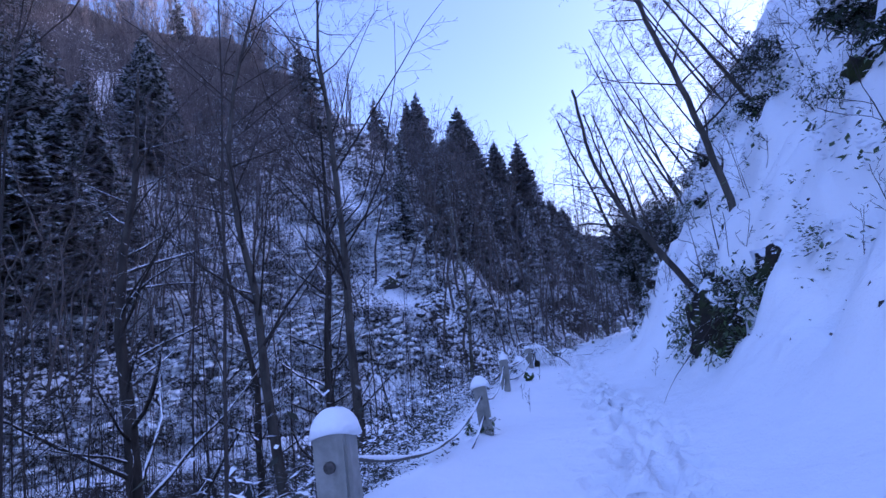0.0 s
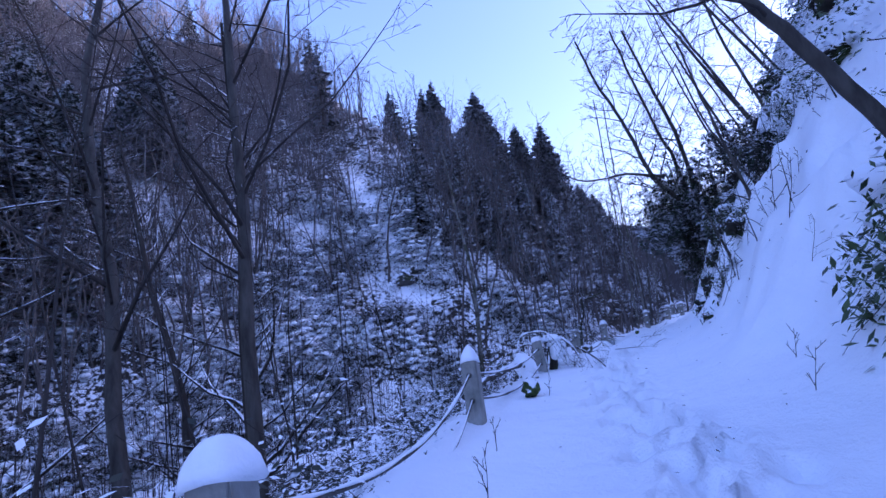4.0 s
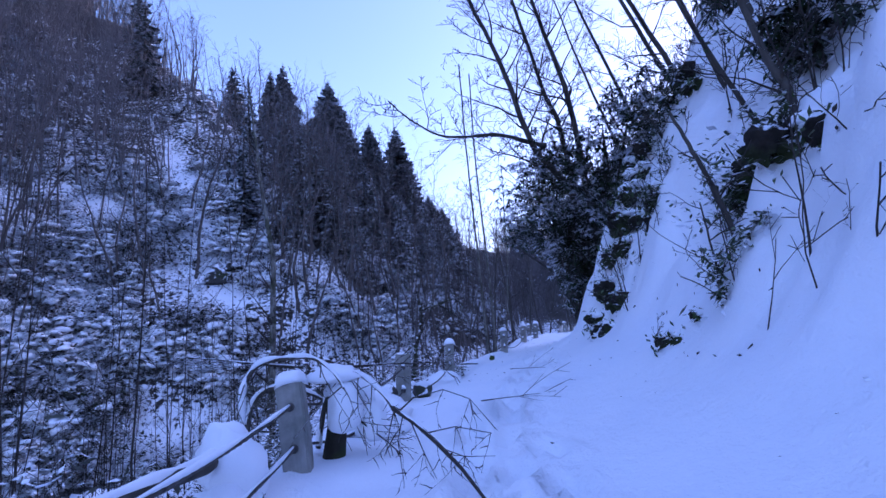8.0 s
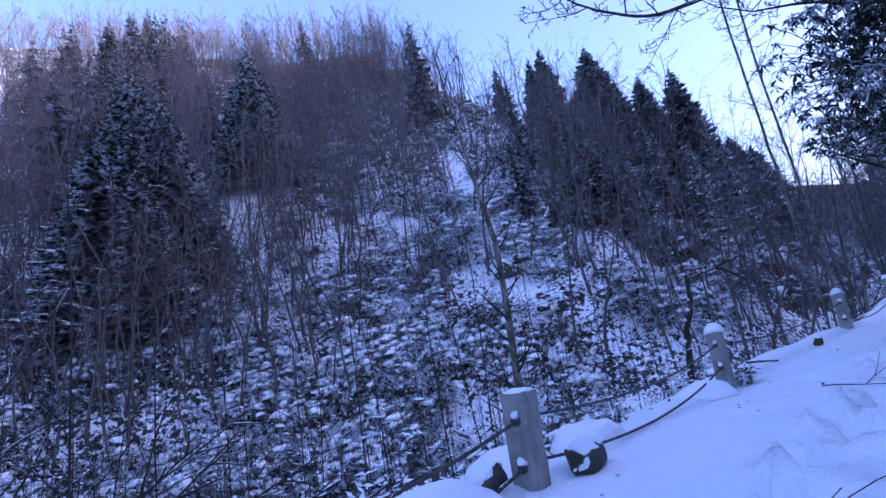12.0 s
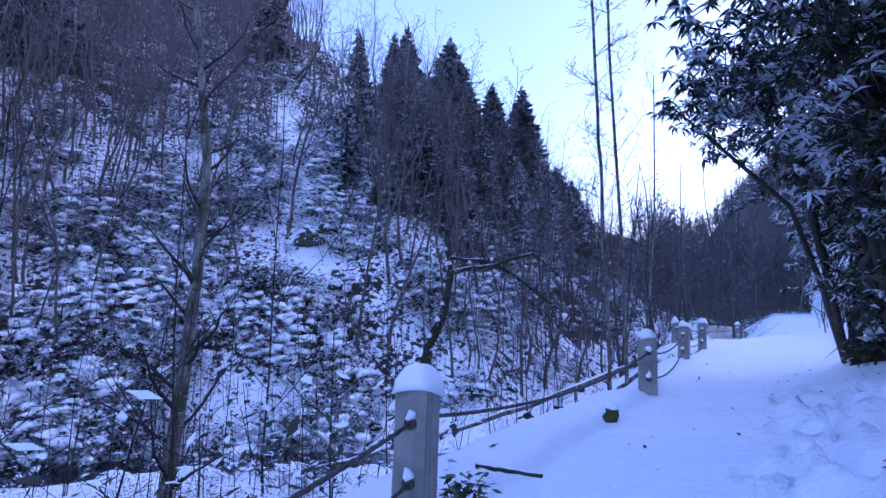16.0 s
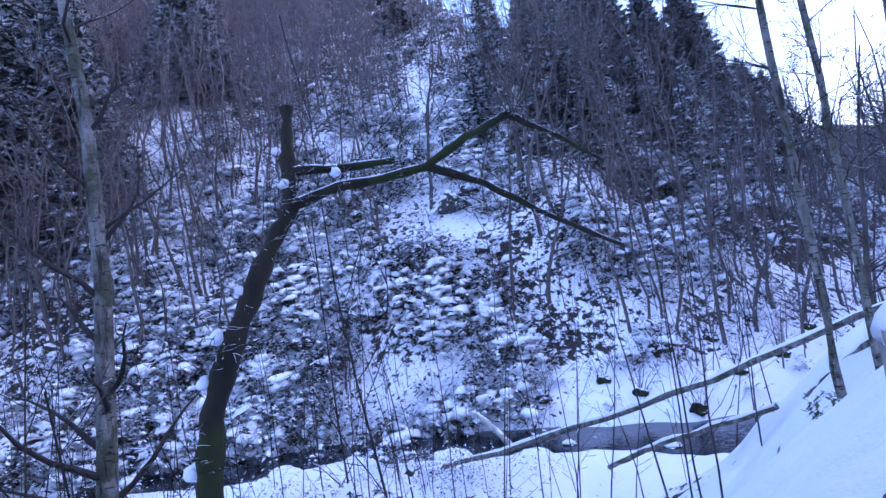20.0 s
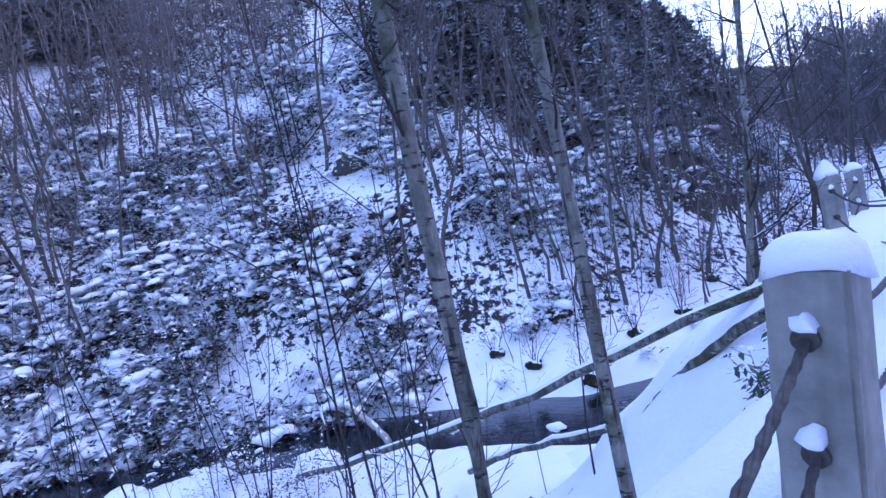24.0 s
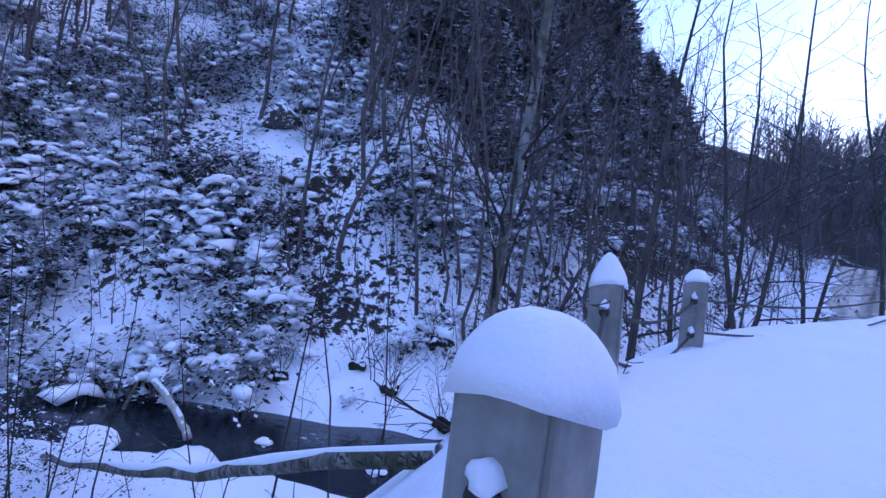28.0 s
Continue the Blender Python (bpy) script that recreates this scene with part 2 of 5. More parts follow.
class Acc:
    """Gathers vertices and quads as arrays."""

    def __init__(self):
        self.v, self.f, self.n = [], [], 0

    def add(self, v, f):
        self.v.append(np.asarray(v, float))
        self.f.append(np.asarray(f, int) + self.n)
        self.n += len(v)

    def tube(self, pts, radii, sides=6, cap=True):
        pts, radii = np.asarray(pts, float), np.asarray(radii, float)
        d = np.gradient(pts, axis=0)
        d /= np.linalg.norm(d, axis=1)[:, None] + 1e-9
        ref = np.array((0.0, 0, 1)) if abs(d[0, 2]) < 0.9 else np.array((1.0, 0, 0))
        a = np.cross(d, ref)
        a /= np.linalg.norm(a, axis=1)[:, None] + 1e-9
        b = np.cross(d, a)
        th = np.arange(sides) * 2 * np.pi / sides
        ring = (a[:, None] * np.cos(th)[None, :, None] + b[:, None] * np.sin(th)[None, :, None]) * radii[:, None, None]
        v = (pts[:, None] + ring).reshape(-1, 3)
        n, s = len(pts), sides
        i = np.arange(n - 1)[:, None] * s
        j, k = np.arange(s)[None], (np.arange(s) + 1)[None] % s
        f = np.stack([i + j, i + k, i + s + k, i + s + j], -1).reshape(-1, 4)
        self.add(v, f)

    def ribbon(self, pts, r):
        """A twig too thin to show its roundness."""
        pts = np.asarray(pts, float)
        d = pts[-1] - pts[0]
        s = np.cross(d, (0.37, 0.71, -0.3))
        s = s / (np.linalg.norm(s) + 1e-9) * r
        n = len(pts)
        v = np.concatenate([pts + s, pts - s])
        i = np.arange(n - 1)
        self.add(v, np.stack([i, i + 1, i + n + 1, i + n], -1))

    def merge(self, other, m=None):
        v, f = other.arrays()
        if m is not None:
            v = v @ m[:3, :3].T + m[:3, 3]
        self.add(v, f)

    def arrays(self):
        if not self.v:
            return np.zeros((0, 3)), np.zeros((0, 4), int)
        return np.concatenate(self.v), np.concatenate(self.f)

    def fill(self, me):
        v, f = self.arrays()
        me.vertices.add(len(v))
        me.vertices.foreach_set("co", v.ravel())
        me.loops.add(len(f) * 4)
        me.loops.foreach_set("vertex_index", f.ravel())
        me.polygons.add(len(f))
        me.polygons.foreach_set("loop_start", np.arange(len(f)) * 4)
        me.polygons.foreach_set("use_smooth", np.ones(len(f), bool))
        me.update(calc_edges=True)
        me.validate()


def vnoise(x, y, scale, seed=0.0, octaves=3):
    """Smooth value noise on arrays, about -1 to 1."""
    out, amp, tot = 0.0, 1.0, 0.0
    for o in range(octaves):
        px, py = np.asarray(x) / scale + seed * 17.3 + o * 5.1, np.asarray(y) / scale - seed * 9.7 + o * 3.3
        ix, iy = np.floor(px), np.floor(py)
        fx, fy = px - ix, py - iy
        fx, fy = fx * fx * (3 - 2 * fx), fy * fy * (3 - 2 * fy)

        def h(a, b):
            s = np.sin(a * 127.1 + b * 311.7 + seed * 3.1) * 43758.5453
            return (s - np.floor(s)) * 2 - 1

        out = out + amp * ((h(ix, iy) * (1 - fx) + h(ix + 1, iy) * fx) * (1 - fy) + (h(ix, iy + 1) * (1 - fx) + h(ix + 1, iy + 1) * fx) * fy)
        tot += amp
        amp, scale = amp * 0.5, scale * 0.5
    return out / tot * 1.5


def smooth_max(a, b, k):
    return 0.5 * (a + b + np.sqrt((a - b) ** 2 + k * k))


def smooth_min(a, b, k):
    return 0.5 * (a + b - np.sqrt((a - b) ** 2 + k * k))


# ---- the lie of the land ----
# fence posts: x, y, height of the head, height that shows, lean to the right (degrees), what lies on the head
POSTS = [(1.77, -1.03, 1.125, 0.62, -2, "dome"), (2.10, 3.80, 0.735, 0.60, -4, "wide"), (2.27, 7.82, 0.78, 0.62, 0, "cone"), (2.87, 12.0, 0.74, 0.54, -4, "slab"), (3.61, 14.75, 0.76, 0.50, 2, "thin"),
         (4.60, 18.9, 0.74, 0.66, 1, "dome"), (6.38, 22.15, 0.893, 0.54, 1, "low"), (7.90, 26.2, 0.965, 0.56, 4, "slab"), (9.07, 28.88, 1.02, 0.54, 2, "dome"), (9.14, 31.08, 1.01, 0.50, -1, "cone"), (9.75, 32.6, 0.98, 0.48, 0, "low"), (13.0, 37.3, 0.96, 0.52, 0, "low")]
FENCE_Y = [-60, -12, -1.0, 3.8, 7.82, 12.0, 14.75, 18.9, 22.15, 26.2, 28.88, 31.08, 32.6, 37.3, 50, 65, 100, 160, 300, 420]
FENCE_X = [-8, 0.7, 1.80, 2.10, 2.27, 2.87, 3.61, 4.60, 6.38, 7.90, 9.07, 9.25, 9.75, 13.0, 20, 27, 42, 62, 105, 140]
EDGE_Y = [-60, -12, -1.0, 3.8, 7.82, 12.0, 14.75, 18.9, 22.15, 26.2, 28.88, 31.08, 32.6, 40, 60, 100, 420]
EDGE_Z = [3.0, 1.2, 0.50, 0.15, 0.18, 0.22, 0.28, 0.10, 0.37, 0.47, 0.50, 0.53, 0.52, 0.4, 0.2, 2.5, 50]
PATH_Y = [-60, -10, -4, -1.4, 0.5, 4.5, 7, 9, 11, 14, 16, 18, 20, 22, 24, 26, 28.5, 32, 40, 60, 100, 420]
PATH_Z = [3.0, 1.25, 0.80, 0.58, 0.40, 0.22, 0.17, 0.18, 0.25, 0.25, 0.25, 0.22, 0.30, 0.35, 0.40, 0.40, 0.46, 0.50, 0.42, 0.2, 2.5, 50]
FOOT_Y = [-60, -5, 3.8, 8.0, 12.4, 16, 18, 20, 22, 24, 27, 32, 45, 60, 420]
FOOT_W = [4.2, 3.7, 3.3, 3.3, 2.85, 2.75, 2.75, 3.0, 3.0, 3.1, 3.9, 9.0, 13.0, 15.0, 16.0]
TOE_Y = [-60, 0, 6, 9, 13, 16, 19, 22, 24, 26, 29, 420]
TOE_S = [0.12, 0.12, 0.14, 0.2, 0.26, 0.3, 0.3, 0.25, 0.2, 0.12, 0.04, 0.04]
TOE_U = [1.7, 1.7, 1.9, 2.0, 1.9, 1.5, 1.3, 1.3, 1.3, 1.3, 1.5, 1.5]
RIVER = [(-75, -66), (-58, -26), (-40, 9), (-26, 26.5), (-16, 36), (-9, 39.4), (-4, 41.1), (0, 41.3), (4, 41.7), (8, 43.6), (12, 48), (16, 54), (22, 64), (34, 96), (60, 170), (110, 300), (150, 430)]
RIVER_Z = -5.8


def river_side(x, y):
    """Distance from the stream's middle line, positive on the far bank, and the place along it."""
    best = np.full(np.shape(x), 1e9)
    side = np.zeros(np.shape(x))
    along = np.zeros(np.shape(x))
    run = 0.0
    for (x0, y0), (x1, y1) in zip(RIVER[:-1], RIVER[1:]):
        dx, dy = x1 - x0, y1 - y0
        L = math.hypot(dx, dy)
        t = np.clip(((x - x0) * dx + (y - y0) * dy) / L**2, 0, 1)
        px, py = x - x0 - t * dx, y - y0 - t * dy
        d = np.hypot(px, py)
        cr = dx * (y - y0) - dy * (x - x0)
        near = d < best
        best = np.where(near, d, best)
        side = np.where(near, np.sign(cr), side)
        along = np.where(near, run + t * L, along)
        run += L
    return best * side, along


RIDGE_S = [0, 60, 110, 140, 155, 165, 178, 190, 230, 330, 700]
RIDGE_H = [128, 124, 106, 78, 63, 52, 34, 25, 25, 40, 70]


def lie(x, y, fine=True):
    x, y = np.asarray(x, float), np.asarray(y, float)
    u = x - np.interp(y, FENCE_Y, FENCE_X)
    mid = np.clip(u / 1.3, 0, 1)
    mid = mid * mid * (3 - 2 * mid)
    zp = np.interp(y, EDGE_Y, EDGE_Z) * (1 - mid) + np.interp(y, PATH_Y, PATH_Z) * mid
    zp = zp + np.interp(y, TOE_Y, TOE_S) * smooth_max(np.minimum(u, 5) - np.interp(y, TOE_Y, TOE_U), 0, 0.4)
    foot = np.interp(y, FOOT_Y, FOOT_W)
    d = u - foot + 0.5 * vnoise(x, y, 3.0, 2)
    bank = np.where(d > 0, 0, 0.0) + 1.7 * smooth_max(d, 0, 0.5) - 0.85 * smooth_max(d - 5.0, 0, 2.0)
    bank = bank * (1 + 0.12 * vnoise(x, y, 1.6, 5)) + np.clip(d * 1.5, 0, 1) * (0.42 * vnoise(x, y, 0.9, 6) + 0.6 * np.abs(vnoise(x, y, 1.5, 16)) + 0.3 * np.abs(vnoise(x, y, 0.5, 17, 2)) - 0.18)
    right = zp + bank
    dl = -u
    fall = np.interp(y, [21, 24, 30, 34], [0, 1, 1, 0])
    shoulder = (0.2 - 0.25 * fall) + 0.25 * vnoise(x * 0 + 1.0, y, 2.0, 9)
    left = zp - (0.78 + 0.3 * fall) * smooth_max(dl - 0.35 - shoulder, 0, 0.35) + 0.35 * vnoise(x, y, 2.5, 3) * np.clip(dl / 3, 0, 1)
    rs, along = river_side(x, y)
    floor_z = RIVER_Z + 0.5 + 0.17 * np.clip(y - 60, 0, 1000) + 0.25 * vnoise(x, y, 3.0, 4)
    ridge = np.interp(along, RIDGE_S, RIDGE_H) + 6 * vnoise(along, along * 0, 30, 8)
    far = floor_z + 0.82 * smooth_max(rs - np.interp(x, [-5, 1], [2.4, 4.5]), 0, np.interp(x, [-5, 1], [1.2, 2.5])) + np.clip((rs - 4) / 8, 0, 1) * (1.0 * vnoise(x, y, 7, 11) + 2.4 * vnoise(x, y, 25, 12))
    far = smooth_min(far, ridge + 0.1 * np.clip(rs, 0, 300) - 10, 10)
    w = (x - 8) * 0.978 - (y - 26) * 0.208
    al = (x - 8) * 0.208 + (y - 26) * 0.978
    hill = np.clip((al - 45) / 40, 0, 1) * (0.085 * al + 0.66 * smooth_max(w, 0, 4.0)) - 20 * np.clip((50 - al) / 10, 0, 1)
    z = np.where(u > 0, right, smooth_max(left, floor_z, 0.6))
    z = np.where(rs > -8, smooth_max(z, far, 0.4), z)
    z = np.where(u > 6, smooth_max(z, hill, 3.0), z)
    bed = RIVER_Z - 0.6 + 0.17 * np.clip(y - 60, 0, 1000) + 0.62 * np.clip(np.abs(rs + 0.7 * vnoise(x, y, 4, 13)) - 1.3, 0, 30) ** 1.5
    z = np.where((np.abs(rs) < 5) & (u < -2.5), smooth_min(z, bed, 0.15), z)
    if fine:
        z = z + 0.018 * vnoise(x, y, 0.5, 21) * (np.abs(u - 1.6) < 4)
    return z


def lie1(x, y):
    return float(lie(np.array([x]), np.array([y]))[0])


def grid_axis(spans):
    out = []
    for a, b, step in spans:
        out.append(np.arange(a, b - 1e-6, step))
    return np.concatenate(out + [np.array([spans[-1][1]])])


# open strips of snow on the far hillside: half width, then the line down which each runs
STRIPS = [(2.2, (-35, 48.5), (-46, 58.5), (-58, 70), (-72, 84)), (2.8, (-57, 32), (-75, 38), (-102, 52), (-134, 68)), (1.3, (-16, 44.2), (-18.5, 48.5), (-21, 52), (-25, 61)), (1.0, (-8.2, 50.8), (-13.5, 60), (-19, 67.5), (-24, 76))]


def strip_side(x, y):
    """Distance from the nearest strip's middle, in its half widths."""
    out = np.full(np.shape(x), 9.0)
    for half, *line in STRIPS:
        for (x0, y0), (x1, y1) in zip(line[:-1], line[1:]):
            t = np.clip(((x - x0) * (x1 - x0) + (y - y0) * (y1 - y0)) / ((x1 - x0) ** 2 + (y1 - y0) ** 2), 0, 1)
            out = np.minimum(out, np.hypot(x - x0 - t * (x1 - x0), y - y0 - t * (y1 - y0)) / half)
    return out


def slide(x, y):
    return np.clip(strip_side(x, y) - 0.6, 0.28, 1)


# dark flank below the spruces
def flank(x, y):
    return np.clip((x + 14) / 6, 0, 1) * np.clip((y - 56) / 6, 0, 1) * np.clip((100 - y) / 10, 0, 1)


# dark mass of conifers between the two snow slides
def dark_mass(x, y):
    return np.clip(1.6 - np.abs((x + 49) * 0.6 + (y - 44) * 0.8) / 7.0, 0, 1) * (x < -43) * (x > -110)


def build_ground():
    xs = grid_axis([(-260, -90, 8.5), (-90, -40, 2.5), (-40, -14, 1.0), (-14, 0, 0.5), (0, 2.4, 0.12), (2.4, 10.4, 0.075), (10.4, 14, 0.15), (14, 22, 0.4), (22, 60, 2), (60, 260, 10)])
    ys = grid_axis([(-60, -14, 2.0), (-14, -6, 0.5), (-6, -3, 0.2), (-3, 31, 0.09), (31, 40, 0.16), (40, 60, 0.5), (60, 110, 1.6), (110, 420, 10)])
    X, Y = np.meshgrid(xs, ys)
    Z = lie(X, Y)
    for k, (fx0, fy0) in enumerate(footprints()):
        i0, i1 = np.searchsorted(xs, (fx0 - 0.6, fx0 + 0.6))
        j0, j1 = np.searchsorted(ys, (fy0 - 0.9, fy0 + 0.9))
        w = (slice(j0, j1), slice(i0, i1))
        r2 = ((X[w] - fx0) / 0.1) ** 2 + ((Y[w] - fy0) / 0.19) ** 2
        Z[w] -= (0.17 * np.exp(-(r2**2.0)) - 0.045 * np.exp(-((np.sqrt(r2) - 1.5) ** 2) * 6)) * (1 + 0.5 * vnoise(X[w], Y[w], 0.12, 61))
    nx, ny = len(xs), len(ys)
    i = np.arange(ny - 1)[:, None] * nx + np.arange(nx - 1)[None]
    acc = Acc()
    acc.add(np.stack([X, Y, Z], -1).reshape(-1, 3), np.stack([i, i + 1, i + nx + 1, i + nx], -1).reshape(-1, 4))
    ob = part("ground", acc, M_GROUND)
    u = X - np.interp(Y, FENCE_Y, FENCE_X)
    foot = np.interp(Y, FOOT_Y, FOOT_W)
    rs, _ = river_side(X, Y)
    bare = np.clip((rs - 3.2) / 3, 0, 1) * (0.55 + 0.1 * np.clip((16 - rs) / 6, 0, 1) * np.clip((1 - X) / 3, 0, 1)) + np.clip((rs - 24) / 14, 0, 1) * (0.04 + 0.15 * np.clip((-14 - X) / 12, 0, 1) * np.clip((rs - 28) / 8, 0, 1))
    bare = np.maximum(bare, np.clip((-u - 0.6) / 2.0, 0, 1) * np.clip((-rs - 4) / 4, 0, 1) * np.clip(1.12 - Y / 90, 0.7, 1) * np.clip((7 - X) / 4, 0.4, 1))
    bare = np.maximum(bare, np.clip((u - foot - 9) / 8, 0, 1) * np.clip(Y / 60, 0.55, 0.95))
    bare = np.maximum(bare, np.clip((Y - 75) / 30, 0, 1) * 0.95)
    bare = np.maximum(bare, 0.9 * flank(X, Y) * (rs > 9))
    bare = np.maximum(bare, 0.95 * dark_mass(X, Y))
    bare = bare * np.clip(strip_side(X, Y) * 0.8, 0.6, 1)
    at = ob.data.attributes.new("bare", "FLOAT", "POINT")
    at.data.foreach_set("value", bare.ravel())
    tagged(ob, "deep snow over a footpath, steep bank and valley slopes", "ground", kind="structure")


def footprints():
    """Steps of a few walkers, trodden into the snow beside one another."""
    rnd = random.Random(3)
    out = []
    for off, stride, start in ((1.5, 0.4, -4.5), (1.75, 0.47, -4.2), (1.35, 0.55, -3.9)):
        y, k = start, 0
        while y < 22:
            fx0 = np.interp(y, FENCE_Y, FENCE_X)
            out.append((fx0 + off + 0.28 * math.sin(y * 0.4) + (0.1 if k % 2 else -0.1) + rnd.uniform(-0.06, 0.06), y))
            y += stride * rnd.uniform(0.8, 1.2)
            k += 1
    return out


def build_water():
    acc = Acc()
    pts = np.array(RIVER[2:14], float)
    t = np.linspace(0, len(pts) - 1, 90)
    c = np.stack([np.interp(t, range(len(pts)), pts[:, k]) for k in (0, 1)], -1)
    d = np.gradient(c, axis=0)
    d /= np.linalg.norm(d, axis=1)[:, None]
    nrm = np.stack([-d[:, 1], d[:, 0]], -1)
    w = np.linspace(-5, 5, 15)
    V = c[:, None] + nrm[:, None] * w[None, :, None]
    zz = RIVER_Z + 0.17 * np.clip(V[..., 1] - 60, 0, 1000) + 0.03 * vnoise(V[..., 0], V[..., 1], 1.2, 31)
    v = np.concatenate([V, zz[..., None]], -1).reshape(-1, 3)
    i = np.arange(89)[:, None] * 15 + np.arange(14)[None]
    acc.add(v, np.stack([i, i + 1, i + 16, i + 15], -1).reshape(-1, 4))
    tagged(part("water", acc, M_WATER), "dark fast stream with white ripples", "stream", kind="structure")


# ---- trees ----
def grow(rnd, start, way, length, radius, level, levels, out, wander=0.22, up=0.12, sub=(5, 4, 3), ratio=0.5, spread=0.9, first=0.25):
    """Branches of branches: lists of points and radii, by level."""
    n = max(3, int(3 + 5 * (level == 0) + 2 * (level == 1)))
    p, d = Vector(start), Vector(way).normalized()
    pts, rad = [p.copy()], [radius]
    for k in range(n):
        d = (d + Vector((rnd.gauss(0, 1), rnd.gauss(0, 1), rnd.gauss(0, 0.6))) * wander * (0.5 if level == 0 else 1) + Vector((0, 0, up))).normalized()
        p = p + d * (length / n)
        pts.append(p.copy())
        rad.append(radius * (1 - 0.85 * (k + 1) / n))
    out.append((level, pts, rad))
    if level < levels:
        for k in range(sub[min(level, len(sub) - 1)]):
            t = first + (1 - first) * (k + rnd.random()) / sub[min(level, len(sub) - 1)]
            f = t * n
            i = min(n - 1, int(f))
            q = pts[i].lerp(pts[i + 1], f - i)
            axis = (pts[i + 1] - pts[i]).normalized()
            side = Vector((rnd.gauss(0, 1), rnd.gauss(0, 1), rnd.gauss(0, 0.5)))
            side = (side - axis * side.dot(axis)).normalized()
            w = (axis * (1 - spread * 0.5) + side * spread).normalized()
            r = rad[i] * rnd.uniform(0.22, 0.42)
            grow(rnd, q, w, length * ratio * rnd.uniform(0.6, 1.15) * (1.15 - 0.6 * t), max(r, 0.0035), level + 1, levels, out, wander, up * 0.7, sub, ratio, spread, 0.15)


def tree_meshes(rnd, height, radius, lean=(0, 0), levels=3, sub=(12, 5, 4), ratio=0.4, first=0.3, wander=0.16, spread=0.9, up=0.1, sides=8):
    out = []
    grow(rnd, (0, 0, -0.4), (lean[0], lean[1], 1), height + 0.4, radius, 0, levels, out, wander, up, sub, ratio, spread, first)
    trunk, limbs, cur = Acc(), [], None
    for level, pts, rad in out:
        if level == 0:
            trunk.tube(pts, rad, sides)
        elif level == 1:
            cur = Acc()
            limbs.append(cur)
            cur.tube(pts, np.maximum(rad, 0.006), 5)
        else:
            cur.tube(pts, np.maximum(rad, 0.0048), 3)
    return trunk, limbs


def bare_tree(name, x, y, height, radius, seed, label, mat=None, twig=None, z=None, group="", **kw):
    rnd = random.Random(seed)
    root = new(name)
    root.location = (x, y, lie1(x, y) if z is None else z)
    trunk, limbs = tree_meshes(rnd, height, radius, **kw)
    part("trunk", trunk, mat or M_BARK, root)
    for l in limbs:
        part("limb", l, twig or M_TWIG, root)
    tagged(root, label, "tree", group)
    return root


def guided_tree(name, pts, r0, r1, seed, label, limbs=14, length=1.6, first=0.4, mat=None, twig=None, group="", category="tree", sub=(8, 4), thin=0.0028, stout=0.4):
    """A tree whose trunk follows a line, with limbs and twigs along its upper part."""
    rnd = random.Random(seed)
    root = new(name)
    root.location = pts[0]
    p = [Vector(q) - Vector(pts[0]) for q in pts]
    p.insert(0, p[0] - (p[1] - p[0]).normalized() * 0.4)
    fine, n = [], len(p) - 1
    for i in range(n):
        a, b, c, d = p[max(i - 1, 0)], p[i], p[i + 1], p[min(i + 2, n)]
        for s in range(5):
            t = s / 5
            fine.append(0.5 * ((2 * b) + (c - a) * t + (2 * a - 5 * b + 4 * c - d) * t * t + (3 * b - a - 3 * c + d) * t**3))
    fine.append(p[-1])
    m = len(fine)
    fine = [q + Vector((rnd.gauss(0, 1), rnd.gauss(0, 1), 0)) * r0 * 0.1 for q in fine]
    rad = [(r0 + (r1 - r0) * (k / (m - 1)) ** 0.8) * (1 + 0.35 * max(0, 1 - k / 4)) for k in range(m)]
    acc = Acc()
    acc.tube(fine, rad, 9)
    part("trunk", acc, mat or M_BARK, root)
    for k in range(limbs):
        t = first + (1 - first) * (k + rnd.random()) / limbs
        i = min(m - 2, int(t * (m - 1)))
        axis = (fine[i + 1] - fine[i]).normalized()
        side = Vector((rnd.gauss(0, 1), rnd.gauss(0, 1), rnd.gauss(0, 0.5)))
        side = (side - axis * side.dot(axis)).normalized()
        lines = []
        grow(rnd, fine[i], axis * 0.6 + side * 0.9, length * rnd.uniform(0.5, 1.2) * (1.2 - 0.5 * t), max(rad[i] * stout, 2.2 * thin), 1, 3, lines, 0.17, 0.06, (0,) + tuple(sub), 0.42, 0.85, 0.15)
        acc = Acc()
        for level, q, r in lines:
            acc.tube(q, np.maximum(r, thin), 4 if level == 1 else 3)
        part("limb", acc, twig or M_TWIG, root)
    tagged(root, label, category, group)


